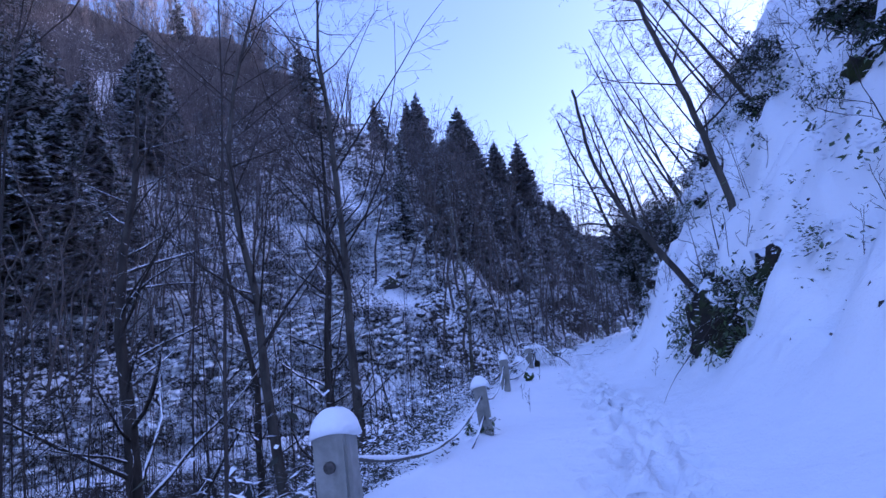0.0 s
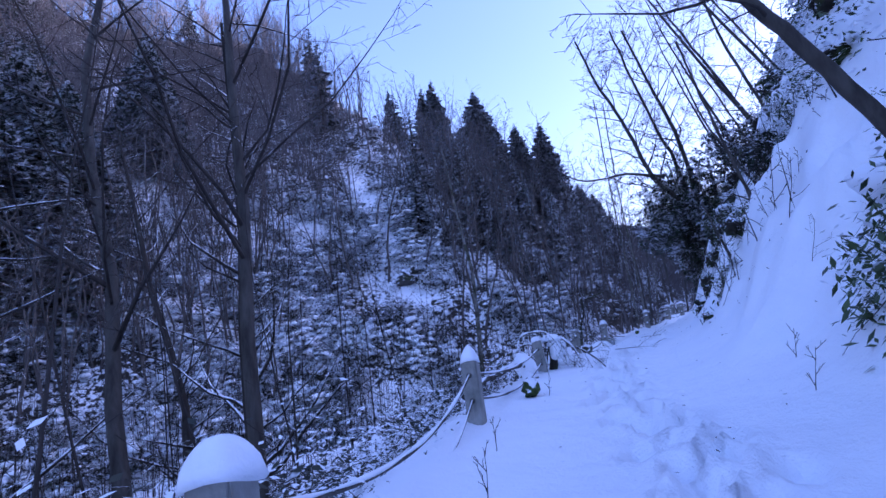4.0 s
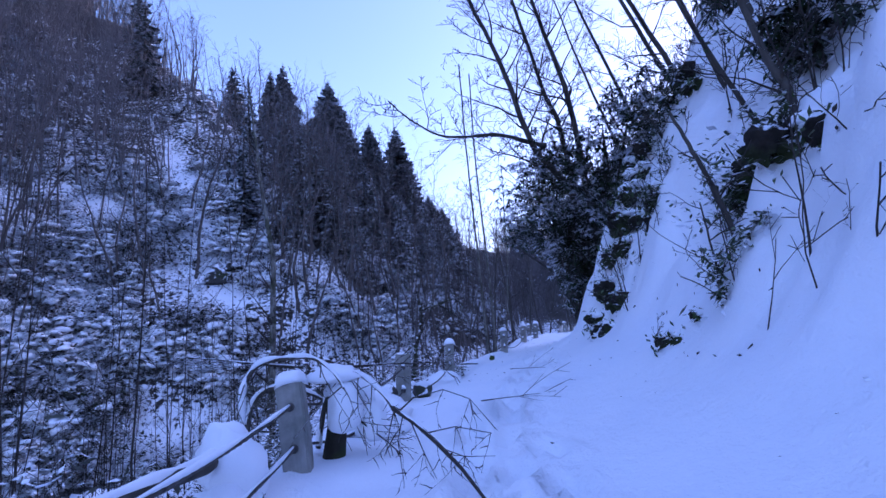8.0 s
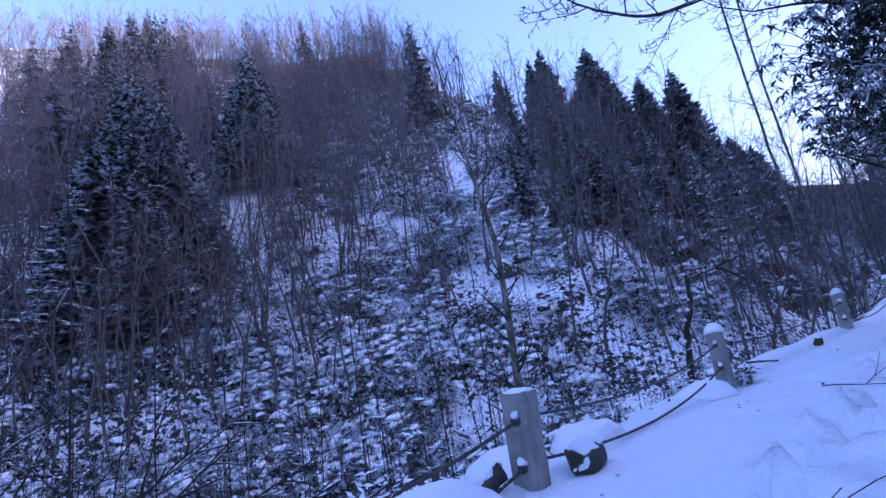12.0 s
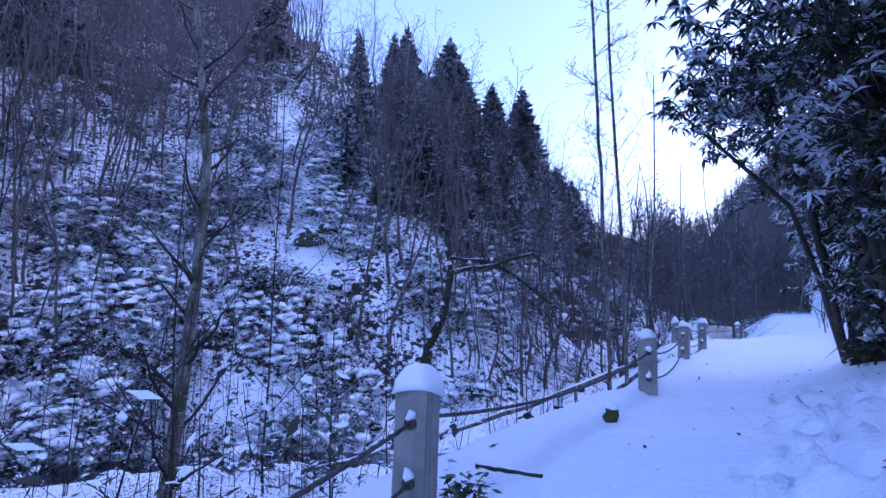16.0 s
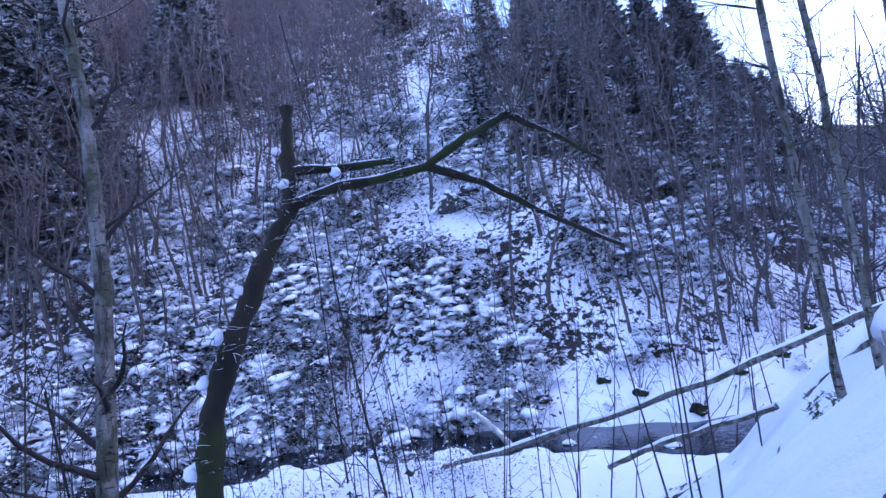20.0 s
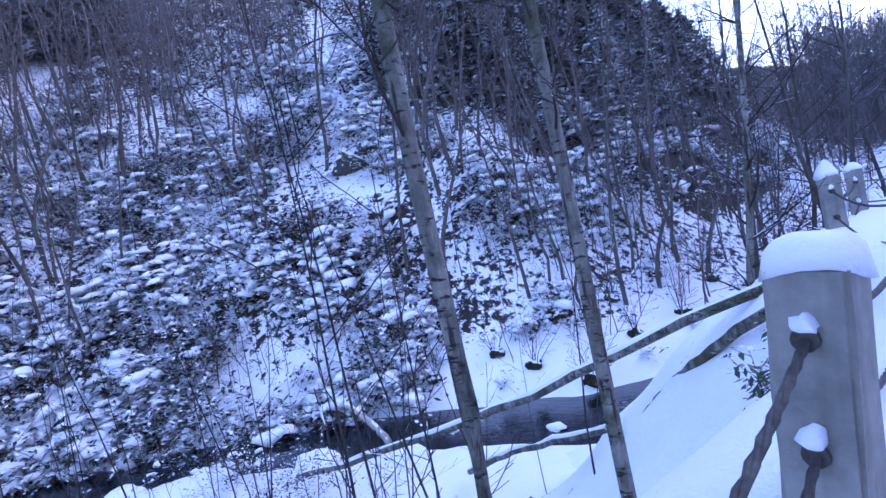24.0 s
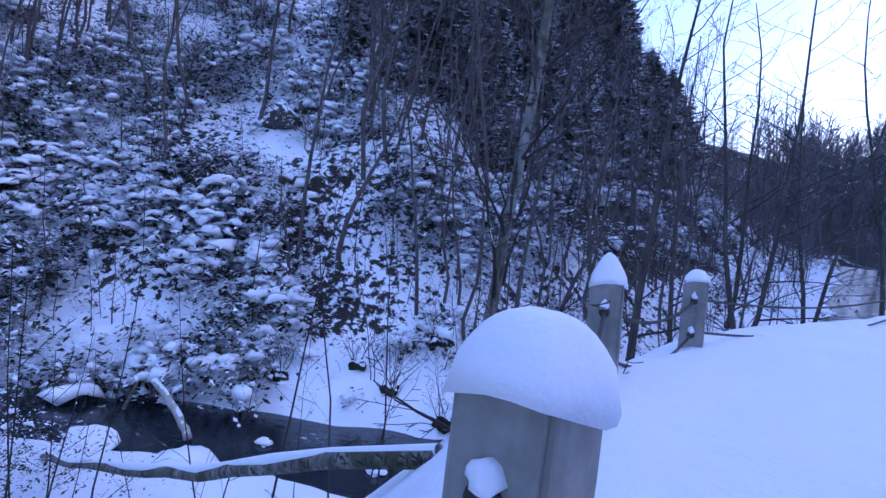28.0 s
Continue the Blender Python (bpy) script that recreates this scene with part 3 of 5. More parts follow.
def spruce_acc(rnd, height, width, whorls=22, per=11):
    """Drooping tiers of needled boughs round a trunk."""
    acc = Acc()
    for k in range(whorls):
        t = (k + 0.3) / whorls
        zz = height * (0.08 + 0.9 * t)
        r = width * (1 - t) ** 0.78 + 0.12
        for j in range(max(4, int(per * (1 - 0.5 * t)))):
            a = rnd.uniform(0, 2 * math.pi)
            zz = height * (0.08 + 0.9 * min(1, t + rnd.uniform(-0.6, 0.6) / whorls))
            rr = r * rnd.uniform(0.65, 1.1)
            ca, sa_ = math.cos(a), math.sin(a)
            n = 4
            droop = rnd.uniform(0.25, 0.5)
            pts = [(ca * rr * s, sa_ * rr * s, zz - droop * rr * s + 0.18 * rr * s * s + rnd.uniform(-.05, .05)) for s in (0.05, 0.4, 0.75, 1.0)]
            wd = [0.1 * rr, 0.34 * rr, 0.26 * rr, 0.03]
            v = []
            for (px, py, pz), w in zip(pts, wd):
                v += [(px - sa_ * w, py + ca * w, pz - 0.35 * w), (px, py, pz + 0.1 * w), (px + sa_ * w, py - ca * w, pz - 0.35 * w)]
            f = []
            for s in range(n - 1):
                f += [(3 * s, 3 * s + 1, 3 * s + 4, 3 * s + 3), (3 * s + 1, 3 * s + 2, 3 * s + 5, 3 * s + 4)]
            acc.add(v, f)
    return acc


def leaf_cloud(rnd, acc, centre, size, count, leaf, flat=0.6, droop=0.3):
    """Single leaves round a point, each a small bent blade."""
    for k in range(count):
        c = Vector(centre) + Vector((rnd.gauss(0, size[0]), rnd.gauss(0, size[1]), rnd.gauss(0, size[2])))
        a = rnd.uniform(0, 2 * math.pi)
        l = leaf * rnd.uniform(0.6, 1.3)
        d = Vector((math.cos(a), math.sin(a), rnd.uniform(-droop - 0.4, 0.3)))
        s = Vector((-math.sin(a), math.cos(a), rnd.uniform(-0.5, 0.5))) * l * 0.22
        acc.add([c, c + d * l * 0.5 + s, c + d * l, c + d * l * 0.5 - s], [(0, 1, 2, 3)])


# ---- fence ----
def post_mesh(w, h, rnd):
    bm = bmesh.new()
    bmesh.ops.create_cube(bm, size=1.0)
    for v in bm.verts:
        v.co = Vector((v.co.x * w, v.co.y * w, (v.co.z + 0.5) * (h + 0.5) - 0.5))
    bmesh.ops.subdivide_edges(bm, edges=[e for e in bm.edges if abs(e.verts[0].co.z - e.verts[1].co.z) > 0.3], cuts=6, use_grid_fill=True)
    bmesh.ops.bevel(bm, geom=[e for e in bm.edges if e.is_manifold and e.calc_face_angle(0) > 1.0], offset=0.012, segments=2, affect="EDGES")
    for v in bm.verts:
        v.co += Vector((rnd.uniform(-1, 1), rnd.uniform(-1, 1), 0)) * 0.003
    return bm


def snow_cap(w, kind, rnd):
    """A pile of snow as it lies on a post's head."""
    sx, sy, hz, edge = {"dome": (0.66, 0.66, 0.105, 2.8), "wide": (0.76, 0.66, 0.13, 2.4), "cone": (0.58, 0.58, 0.16, 1.6), "slab": (0.6, 0.56, 0.07, 4.5), "thin": (0.5, 0.5, 0.02, 3.0), "low": (0.56, 0.56, 0.085, 2.2)}[kind]
    acc = Acc()
    nr, na = 9, 20
    v = []
    for i in range(nr):
        t = i / (nr - 1)
        for j in range(na):
            a = 2 * math.pi * j / na
            sq = 1 / max(abs(math.cos(a)), abs(math.sin(a))) ** 0.8
            r = t * sq * (1 + 0.07 * math.sin(a * 3 + rnd.random() * 0.5) + 0.04 * math.sin(5 * a + 1))
            zz = hz * (1 - t**edge) - (0.02 if t > 0.95 else 0) * (1 + math.sin(2 * a + 1)) * (hz > 0.05)
            v.append((r * w * sx * math.cos(a), r * w * sy * math.sin(a), zz - 0.004))
    for j in range(na):
        a = 2 * math.pi * j / na
        v.append((0.8 * w * sx * math.cos(a), 0.8 * w * sy * math.sin(a), -0.012))
    f = [(i * na + j, i * na + (j + 1) % na, (i + 1) * na + (j + 1) % na, (i + 1) * na + j) for i in range(nr) for j in range(na)]
    acc.add(v, f)
    return acc


POST_W = 0.17


def build_fence():
    rnd = random.Random(7)
    heads = []
    for k, (x, y, top, h, lean, cap) in enumerate(POSTS):
        root = new("fence_post")
        j = min(k + 1, len(POSTS) - 1)
        i = max(0, j - 1)
        yaw = 0.35 * math.degrees(math.atan2(-(POSTS[j][0] - POSTS[i][0]), POSTS[j][1] - POSTS[i][1]))
        yaw += rnd.uniform(-5, 5) + {7: -24, 8: -20}.get(k, 0)
        m = pose(x, y, top - h, 0, lean, 0) @ pose(0, 0, 0, 0, 0, yaw)
        root.matrix_world = m
        part("post", post_mesh(POST_W, h, rnd), M_CONCRETE, root)
        c = part("snow_cap", snow_cap(POST_W, cap, rnd), M_SNOW, root, "rounded cap of fresh snow")
        c.location = (0, 0, h)
        for hz in (h - 0.16, h - 0.42):
            b = bmesh.new()
            bmesh.ops.create_cone(b, cap_ends=True, segments=12, radius1=0.032, radius2=0.028, depth=POST_W + 0.035)
            bmesh.ops.rotate(b, verts=b.verts, matrix=Matrix.Rotation(radians(90), 3, "X"))
            s = part("cable_sleeve", b, M_CABLE, root, "rusty iron cable sleeve")
            s.location = (0, 0, hz)
            if k > 3 and rnd.random() < 0.8:
                sn = part("clinging_snow", lump(rnd, rnd.uniform(0.02, 0.032), 0.028, rnd.uniform(0.028, 0.045), 0.6), M_SNOW, s, "clot of snow clinging to the sleeve")
                sn.location = (0, -POST_W / 2 - 0.01, 0.03)
        tagged(root, "square grey concrete fence post capped with snow, cables through it", "fence post", "fence posts along the path")
        heads.append((m, h))
    for k in range(len(heads) - 1):
        for low, sag in ((0.16, 0.16), (0.42, 0.2)):
            if k == 5 and low == 0.42:
                continue
            (ma, ha), (mb, hb) = heads[k], heads[k + 1]
            a, b = ma @ Vector((0, POST_W / 2, ha - low)), mb @ Vector((0, -POST_W / 2, hb - low))
            s = sag * (1.6 if k in (0, 1) else 0.75)
            n = 60
            acc = Acc()
            line = [a.lerp(b, t) - Vector((0, 0, s * 4 * t * (1 - t))) for t in np.linspace(0, 1, n)]
            side = (b - a).cross(Vector((0, 0, 1))).normalized()
            for strand in range(3):
                w = [p + side * 0.006 * math.cos(q * 1.9 + strand * 2.094) + Vector((0, 0, 0.006 * math.sin(q * 1.9 + strand * 2.094))) for q, p in enumerate(line)]
                acc.tube(w, [0.0068] * n, 5)
            ob = part("fence_cable", acc, M_CABLE)
            if k in (0, 1, 2):
                sn = Acc()
                keep = [p + Vector((0, 0, 0.017)) for p in line]
                sn.tube(keep, [0.004 + 0.013 * abs(math.sin(q * 0.21 + k)) * min(1, q / 6, (n - q) / 6) for q in range(n)], 6)
                part("snow_ridge", sn, M_SNOW, ob, "thin ridge of snow on the cable")
            tagged(ob, "sagging twisted steel fence cable between posts", "cable", "fence cables")


def lump(rnd, sx, sy, sz, rough=0.25, sub=2):
    """An uneven rounded lump, flat below."""
    bm = bmesh.new()
    bmesh.ops.create_icosphere(bm, subdivisions=sub, radius=1.0)
    o = Vector((rnd.uniform(0, 50), rnd.uniform(0, 50), rnd.uniform(0, 50)))
    for v in bm.verts:
        k = 1 + rough * noise.noise(v.co * 1.3 + o) + rough * 0.5 * noise.noise(v.co * 3.1 + o)
        v.co = Vector((v.co.x * sx * k, v.co.y * sy * k, v.co.z * sz * k * (1.0 if v.co.z > 0 else 0.5)))
    for f in bm.faces:
        f.smooth = True
    return bm


build_ground()
build_water()
build_fence()


# ---- hillside woods ----
def woods_templates(n=7, seed=100, tall=(8, 14), girth=(0.055, 0.12), sub=(15, 7), thin=0.012, first=0.35, ratio=0.28, wander=0.2):
    out = []
    for s in range(n):
        rnd = random.Random(seed + s)
        lines = []
        grow(rnd, (0, 0, -0.5), (rnd.uniform(-.08, .08), rnd.uniform(-.08, .08), 1), rnd.uniform(*tall), rnd.uniform(*girth), 0, len(sub), lines, wander, 0.1, sub, ratio, 0.8, first)
        acc = Acc()
        for level, pts, rad in lines:
            if level == 0:
                acc.tube(pts, np.maximum(rad, thin), 5)
            elif level == 1:
                acc.ribbon([tuple(q) for q in pts], max(rad[1], thin))
            else:
                acc.ribbon([tuple(pts[0]), tuple(pts[-1])], thin * 0.8)
        out.append(acc.arrays())
    return out


def cushion_templates(n, seed, big=1.0):
    """Small cushions of snow as they lie on bent leaves."""
    out = []
    for s in range(n):
        rnd = random.Random(seed + s)
        acc = Acc()
        for k in range(rnd.randint(1, 3)):
            cx, cy, cz = rnd.gauss(0, 0.33), rnd.gauss(0, 0.33), rnd.uniform(0.4, 0.95)
            w, h = rnd.uniform(0.12, 0.46) * big, rnd.uniform(0.06, 0.15) * big
            v = []
            for t, zz in ((0.0, 1.0), (0.65, 0.75), (1.0, 0.0), (0.3, -0.25)):
                for j in range(6):
                    a = j * math.pi / 3
                    r = w * t * rnd.uniform(0.4, 1.6)
                    v.append((cx + r * math.cos(a), cy + r * math.sin(a) * 0.8, cz + h * zz - 0.5 * r * (t > 0.9) * rnd.random()))
            acc.add(v, [(6 * i + j, 6 * i + (j + 1) % 6, 6 * i + 6 + (j + 1) % 6, 6 * i + 6 + j) for i in range(3) for j in range(6)])
        out.append(acc.arrays())
    return out


def clump_templates(n, seed, leaves, spread, leaf, hang=0.3):
    out = []
    for s in range(n):
        rnd = random.Random(seed + s)
        acc = Acc()
        for k in range(rnd.randint(3, 5)):
            leaf_cloud(rnd, acc, (rnd.gauss(0, 0.35), rnd.gauss(0, 0.35), rnd.uniform(0.1, 0.75)), spread, leaves // 4, leaf, droop=hang)
        out.append(acc.arrays())
    return out


def spruce_templates(n=4):
    out = []
    for s in range(n):
        rnd = random.Random(300 + s)
        acc = spruce_acc(rnd, rnd.uniform(10, 14), rnd.uniform(2.2, 3.0), 12, 7)
        acc.tube([(0, 0, -0.5), (0, 0, 12)], [0.2, 0.03], 5)
        out.append(acc.arrays())
    return out


def scatter(templates, places, name, mat, label, category, seed=1, sink=0.0):
    rnd = random.Random(seed)
    acc = Acc()
    zz = lie(places[:, 0], places[:, 1])
    for k, (x, y, s) in enumerate(places):
        v, f = templates[rnd.randrange(len(templates))]
        a = rnd.uniform(0, 6.283)
        c, sn = math.cos(a) * s, math.sin(a) * s
        acc.add(np.stack([v[:, 0] * c - v[:, 1] * sn + x, v[:, 0] * sn + v[:, 1] * c + y, v[:, 2] * s + zz[k] - sink], -1), f)
    return tagged(part(name, acc, mat), label, category, kind="stuff")


def places_where(count, seed, box, size, rule):
    rng = np.random.default_rng(seed)
    got, have = [], 0
    while have < count:
        x, y = rng.uniform(box[0], box[1], count * 2), rng.uniform(box[2], box[3], count * 2)
        rs, along = river_side(x, y)
        u = x - np.interp(y, FENCE_Y, FENCE_X)
        ok = rng.random(count * 2) < rule(x, y, rs, u)
        got.append(np.stack([x[ok], y[ok], rng.uniform(size[0], size[1], ok.sum())], -1))
        have += ok.sum()
    return np.concatenate(got)[:count]


def gaps(x, y):
    """Open strips of snow that run down the far hillside."""
    return np.clip(0.9 + 1.4 * vnoise(x + y, (y - x) * 0.25, 9.0, 41, 2), 0.1, 1)


# thinner growth on the snowy slope above the bend
def thin_patch(x, y, depth):
    return 1 - depth * np.exp(-((x + 15) / 12) ** 2 - ((y - 46) / 7) ** 2)


def far_rule(x, y, rs, u):
    near = np.clip(1.4 - rs / 60, 0.7, 1)
    clear = 0.5 + 0.5 * flank(x, y) + 0.4 * (x < -40)
    right = np.clip((40 - x - 0.25 * y) / 20, 0.15, 1)
    return right * (rs > 5) * (rs < 95) * gaps(x, y) * near * slide(x, y) * clear * thin_patch(x, y, 0.6)


P_WOODS = places_where(2300, 5, (-90, 45, -10, 130), (0.75, 1.35), far_rule)
# trees above the LOW ones take the bark paled for haze
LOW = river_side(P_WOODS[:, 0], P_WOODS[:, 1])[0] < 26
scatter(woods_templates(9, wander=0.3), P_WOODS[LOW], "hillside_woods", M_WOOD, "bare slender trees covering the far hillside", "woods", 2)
scatter(woods_templates(), P_WOODS[~LOW], "upper_hillside_woods", M_HAZY_BARK, "bare slender trees higher on the far hillside", "woods", 32)
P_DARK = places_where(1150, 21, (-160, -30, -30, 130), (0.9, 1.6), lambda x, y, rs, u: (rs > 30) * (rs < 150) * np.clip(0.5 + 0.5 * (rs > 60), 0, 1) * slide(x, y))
scatter(woods_templates(5, 120, (8, 13), (0.07, 0.13), (20, 4), 0.022), P_DARK, "upper_woods", M_HAZY_BARK, "dense bare woods high on the far hillside", "woods", 22)
P_POLES = places_where(1300, 6, (-60, 30, 0, 90), (0.6, 1.2), lambda x, y, rs, u: (rs > 4) * (rs < 40) * gaps(x, y) * slide(x, y))
scatter(woods_templates(5, 140, (3.0, 6.5), (0.02, 0.04), (7,), 0.009, 0.2, 0.3), P_POLES, "hillside_saplings", M_WOOD, "thin leafless saplings on the snowy hillside", "saplings", 3)
P_UNDER = places_where(12500, 7, (-62, 34, 2, 92), (0.5, 1.6), lambda x, y, rs, u: (rs > 2.0) * np.clip(1.25 - rs / 30, 0.05, 1) * np.clip(0.75 + 1.7 * vnoise(x, y, 4.5, 44, 2), 0.05, 1) * np.where(x > 3, np.clip((rs - 9) / 4, 0.03, 1), np.where(x > -2.5, np.clip((rs - 5) / 1.5, 0.03, 1), 1)) * np.clip(slide(x, y), 0.4, 1) * np.where(x < -8, 1, 0.55))
scatter(clump_templates(10, 500, 50, (0.36, 0.36, 0.28), 0.26), P_UNDER, "hillside_undergrowth", M_UNDER, "evergreen undergrowth weighed down with snow", "undergrowth", 4, 0.1)
scatter(cushion_templates(12, 580), P_UNDER[vnoise(P_UNDER[:, 0], P_UNDER[:, 1], 2.2, 45, 2) > np.where(P_UNDER[:, 1] < 37, 0.1, -0.2)], "hillside_snow_cushions", M_SNOW, "cushions of snow lying on the hillside undergrowth", "snow", 14, 0.1)
P_CONIFER = np.concatenate([places_where(70, 8, (-120, -40, 20, 120), (0.9, 1.5), lambda x, y, rs, u: dark_mass(x, y) * (rs > 10)), places_where(60, 48, (-14, 18, 58, 92), (0.45, 0.95), lambda x, y, rs, u: (rs > 14) * flank(x, y) * slide(x, y)), places_where(26, 49, (-130, -18, -10, 150), (0.8, 1.4), lambda x, y, rs, u: (rs > 40) * (rs < 140) * slide(x, y) * np.clip(vnoise(x, y, 22, 47, 2) * 1.6, 0.02, 1))])


def conifer_meshes(n=5):
    """Trunk and crown meshes that the scattered conifers share."""
    out = []
    for s in range(n):
        rnd = random.Random(320 + s)
        h = rnd.uniform(10, 14)
        t, c, pair = Acc(), spruce_acc(rnd, h, rnd.uniform(2.2, 3.0), 13, 9), []
        t.tube([(0, 0, -0.6), (0, 0, h * 0.5), (0, 0, h)], [0.2, 0.12, 0.03], 5)
        for name, acc, mat in (("trunk", t, M_BARK), ("crown", c, M_SPRUCE)):
            me = bpy.data.meshes.new(name)
            acc.fill(me)
            me.materials.append(mat)
            pair.append(me)
        out.append(pair)
    return out


def scatter_conifers():
    rnd, kinds = random.Random(5), conifer_meshes()
    for x, y, s in P_CONIFER:
        root = new("conifer_tree")
        root.matrix_world = pose(x, y, lie1(x, y), 0, 0, rnd.uniform(0, 360)) @ Matrix.Scale(s, 4)
        for name, me in zip(("trunk", "crown"), kinds[rnd.randrange(len(kinds))]):
            new(name, me).parent = root
        tagged(root, "dark conifer standing among the bare far woods", "conifer", "conifers scattered over the far hillside")


scatter_conifers()
# far side of the bend, right of the notch
P_FAR = np.concatenate([places_where(450, 9, (14, 90, 60, 140), (0.8, 1.3), lambda x, y, rs, u: (u > 12) * 1.0), places_where(520, 28, (25, 115, 95, 225), (0.9, 1.6), lambda x, y, rs, u: (u > -25) * 1.0), places_where(1000, 29, (40, 230, 130, 470), (1.1, 2.0), lambda x, y, rs, u: (u > -30) * 1.0)])
scatter(woods_templates(5, 160, (8, 12), (0.09, 0.14), (14,), 0.05, 0.25, 0.3), P_FAR, "distant_woods", M_HAZY_BARK, "leafless woods on the distant hillside beyond the bend", "woods", 6)
P_FARC = places_where(420, 10, (40, 230, 110, 470), (0.8, 1.6), lambda x, y, rs, u: (u > 5) * 1.0)
scatter(spruce_templates(), P_FARC, "distant_conifers", M_SPRUCE, "dark conifers on the distant hillside", "conifers", 7)
P_FAR2 = places_where(230, 11, (4, 60, 46, 130), (0.5, 0.9), lambda x, y, rs, u: (u < -2) * (np.abs(rs) > 4) * (rs < 40) * 1.0)
scatter(woods_templates(5, 180, (7, 11), (0.07, 0.11), (16, 3), 0.012, 0.25, 0.3), P_FAR2, "valley_woods", M_HAZY_BARK, "bare trees crowding the valley floor by the stream", "woods", 8)
# near slope below the fence
P_NEAR = places_where(680, 12, (-26, 8, -4, 36), (0.7, 1.3), lambda x, y, rs, u: (u < np.where(y > 15, -2.8, -1.3)) * (rs < -4) * np.clip(-u / 5, 0.2, 1) * np.clip((30 - y) / 10, 0.45, 1))
scatter(woods_templates(6, 200, (3.5, 7.5), (0.014, 0.03), (9, 3), 0.0045, 0.3, 0.22, 0.1), P_NEAR, "slope_saplings", M_TWIG, "thin bare saplings on the slope below the fence", "saplings", 9)
P_VERGE = places_where(650, 33, (-4, 3.2, -2, 15), (0.2, 0.55), lambda x, y, rs, u: (u < -0.35) * np.clip(0.8 + 1.2 * vnoise(x, y, 1.6, 52, 2), 0.1, 1))
scatter(clump_templates(8, 545, 100, (0.3, 0.3, 0.3), 0.14), P_VERGE, "verge_undergrowth", M_UNDER, "dark leafy brush crowding the slope just below the fence", "undergrowth", 35, 0.04)
P_BRUSH = places_where(3000, 13, (-30, 8, -4, 38), (0.45, 1.25), lambda x, y, rs, u: (u < -0.9) * (rs < -2.5) * np.where((y > 21) & (u > -7), 0.03, 1) * np.clip((28 - y) / 6, np.where(x < -2, 0.8, 0.1), 1) * np.clip(0.85 + 1.5 * vnoise(x, y, 3.0, 51, 2), 0.1, 1))
scatter(clump_templates(8, 540, 90, (0.26, 0.26, 0.24), 0.1), P_BRUSH, "slope_undergrowth", M_UNDER, "snow-laden evergreen brush on the slope below the fence", "undergrowth", 10, 0.08)


P_LADEN = P_BRUSH[(vnoise(P_BRUSH[:, 0], P_BRUSH[:, 1], 2.0, 46, 2) > 0.05) & (P_BRUSH[:, 0] - np.interp(P_BRUSH[:, 1], FENCE_Y, FENCE_X) < -4)]
scatter(cushion_templates(8, 620, 0.4), P_LADEN, "slope_snow_cushions", M_SNOW, "cushions of snow lying on the brush below the fence", "snow", 15, 0.08)


P_BANK = places_where(850, 16, (5.5, 14, -6, 26), (0.5, 1.3), lambda x, y, rs, u: (u - np.interp(y, FOOT_Y, FOOT_W) > 0.25) * np.clip(0.5 + 1.2 * vnoise(x, y, 1.5, 71, 2), 0.05, 1))
scatter(woods_templates(8, 220, (0.6, 2.2), (0.006, 0.014), (5, 3), 0.004, 0.25, 0.4), P_BANK, "bank_twigs", M_TWIG, "thin bare stems and twigs growing out of the snowy bank", "twigs", 17)
P_TUFT = places_where(430, 18, (5.5, 11.5, -6, 25), (0.2, 0.6), lambda x, y, rs, u: np.clip((u - np.interp(y, FOOT_Y, FOOT_W) - 0.4) / 1.4, 0, 1) * np.clip(0.3 + 1.6 * vnoise(x, y, 1.8, 72, 2), 0.02, 1))
scatter(clump_templates(6, 560, 70, (0.25, 0.25, 0.25), 0.2), P_TUFT, "bank_leaves", M_IVY, "tufts of evergreen leaves poking out of the bank's snow", "plants", 18, 0.05)
P_AHEAD = places_where(800, 19, (11, 50, 34, 75), (0.6, 1.3), lambda x, y, rs, u: (u > 3.0) * np.clip((u - 2) / 5, 0.25, 1) * 1.0)
scatter(woods_templates(8, 240, (2.5, 6.5), (0.02, 0.05), (14, 6), 0.007, 0.2, 0.32), P_AHEAD, "roadside_saplings", M_TWIG, "bare saplings on the snowy slope ahead beside the path", "saplings", 19)


def spruce(x, y, h, w, seed, label="tall dark green spruce with dense drooping boughs"):
    rnd = random.Random(seed)
    root = new("spruce_tree")
    root.location = (x, y, lie1(x, y))
    t = Acc()
    t.tube([(0, 0, -0.5), (0, 0, h * 0.5), (0, 0, h)], [0.02 * h, 0.011 * h, 0.02], 7)
    part("trunk", t, M_BARK_SNOWY, root)
    part("crown", spruce_acc(rnd, h, w * 1.85, 40, 30), M_SPRUCE, root, "dense dark green needles")
    tagged(root, label, "spruce", "spruces on the far hillside")


def spruce_to(x, y, top, w, seed):
    spruce(x, y, top - lie1(x, y), w, seed)


SPRUCES = [(-4.2, 84.0, 39.5, 3.8), (1.6, 84, 32.5, 3.0), (5.5, 85, 32.5, 3.2), (-13.4, 98.6, 50.5, 4.2), (-15.3, 97.0, 48.5, 3.0), (-8, 92, 37, 4.0), (10, 88, 22, 3.0), (12.5, 92, 21, 2.6), (-24, 105, 54, 3.4), (-1.0, 82, 27, 3.6), (3.5, 80, 22, 3.2)]
for k, s in enumerate(SPRUCES):
    spruce_to(*s, k)
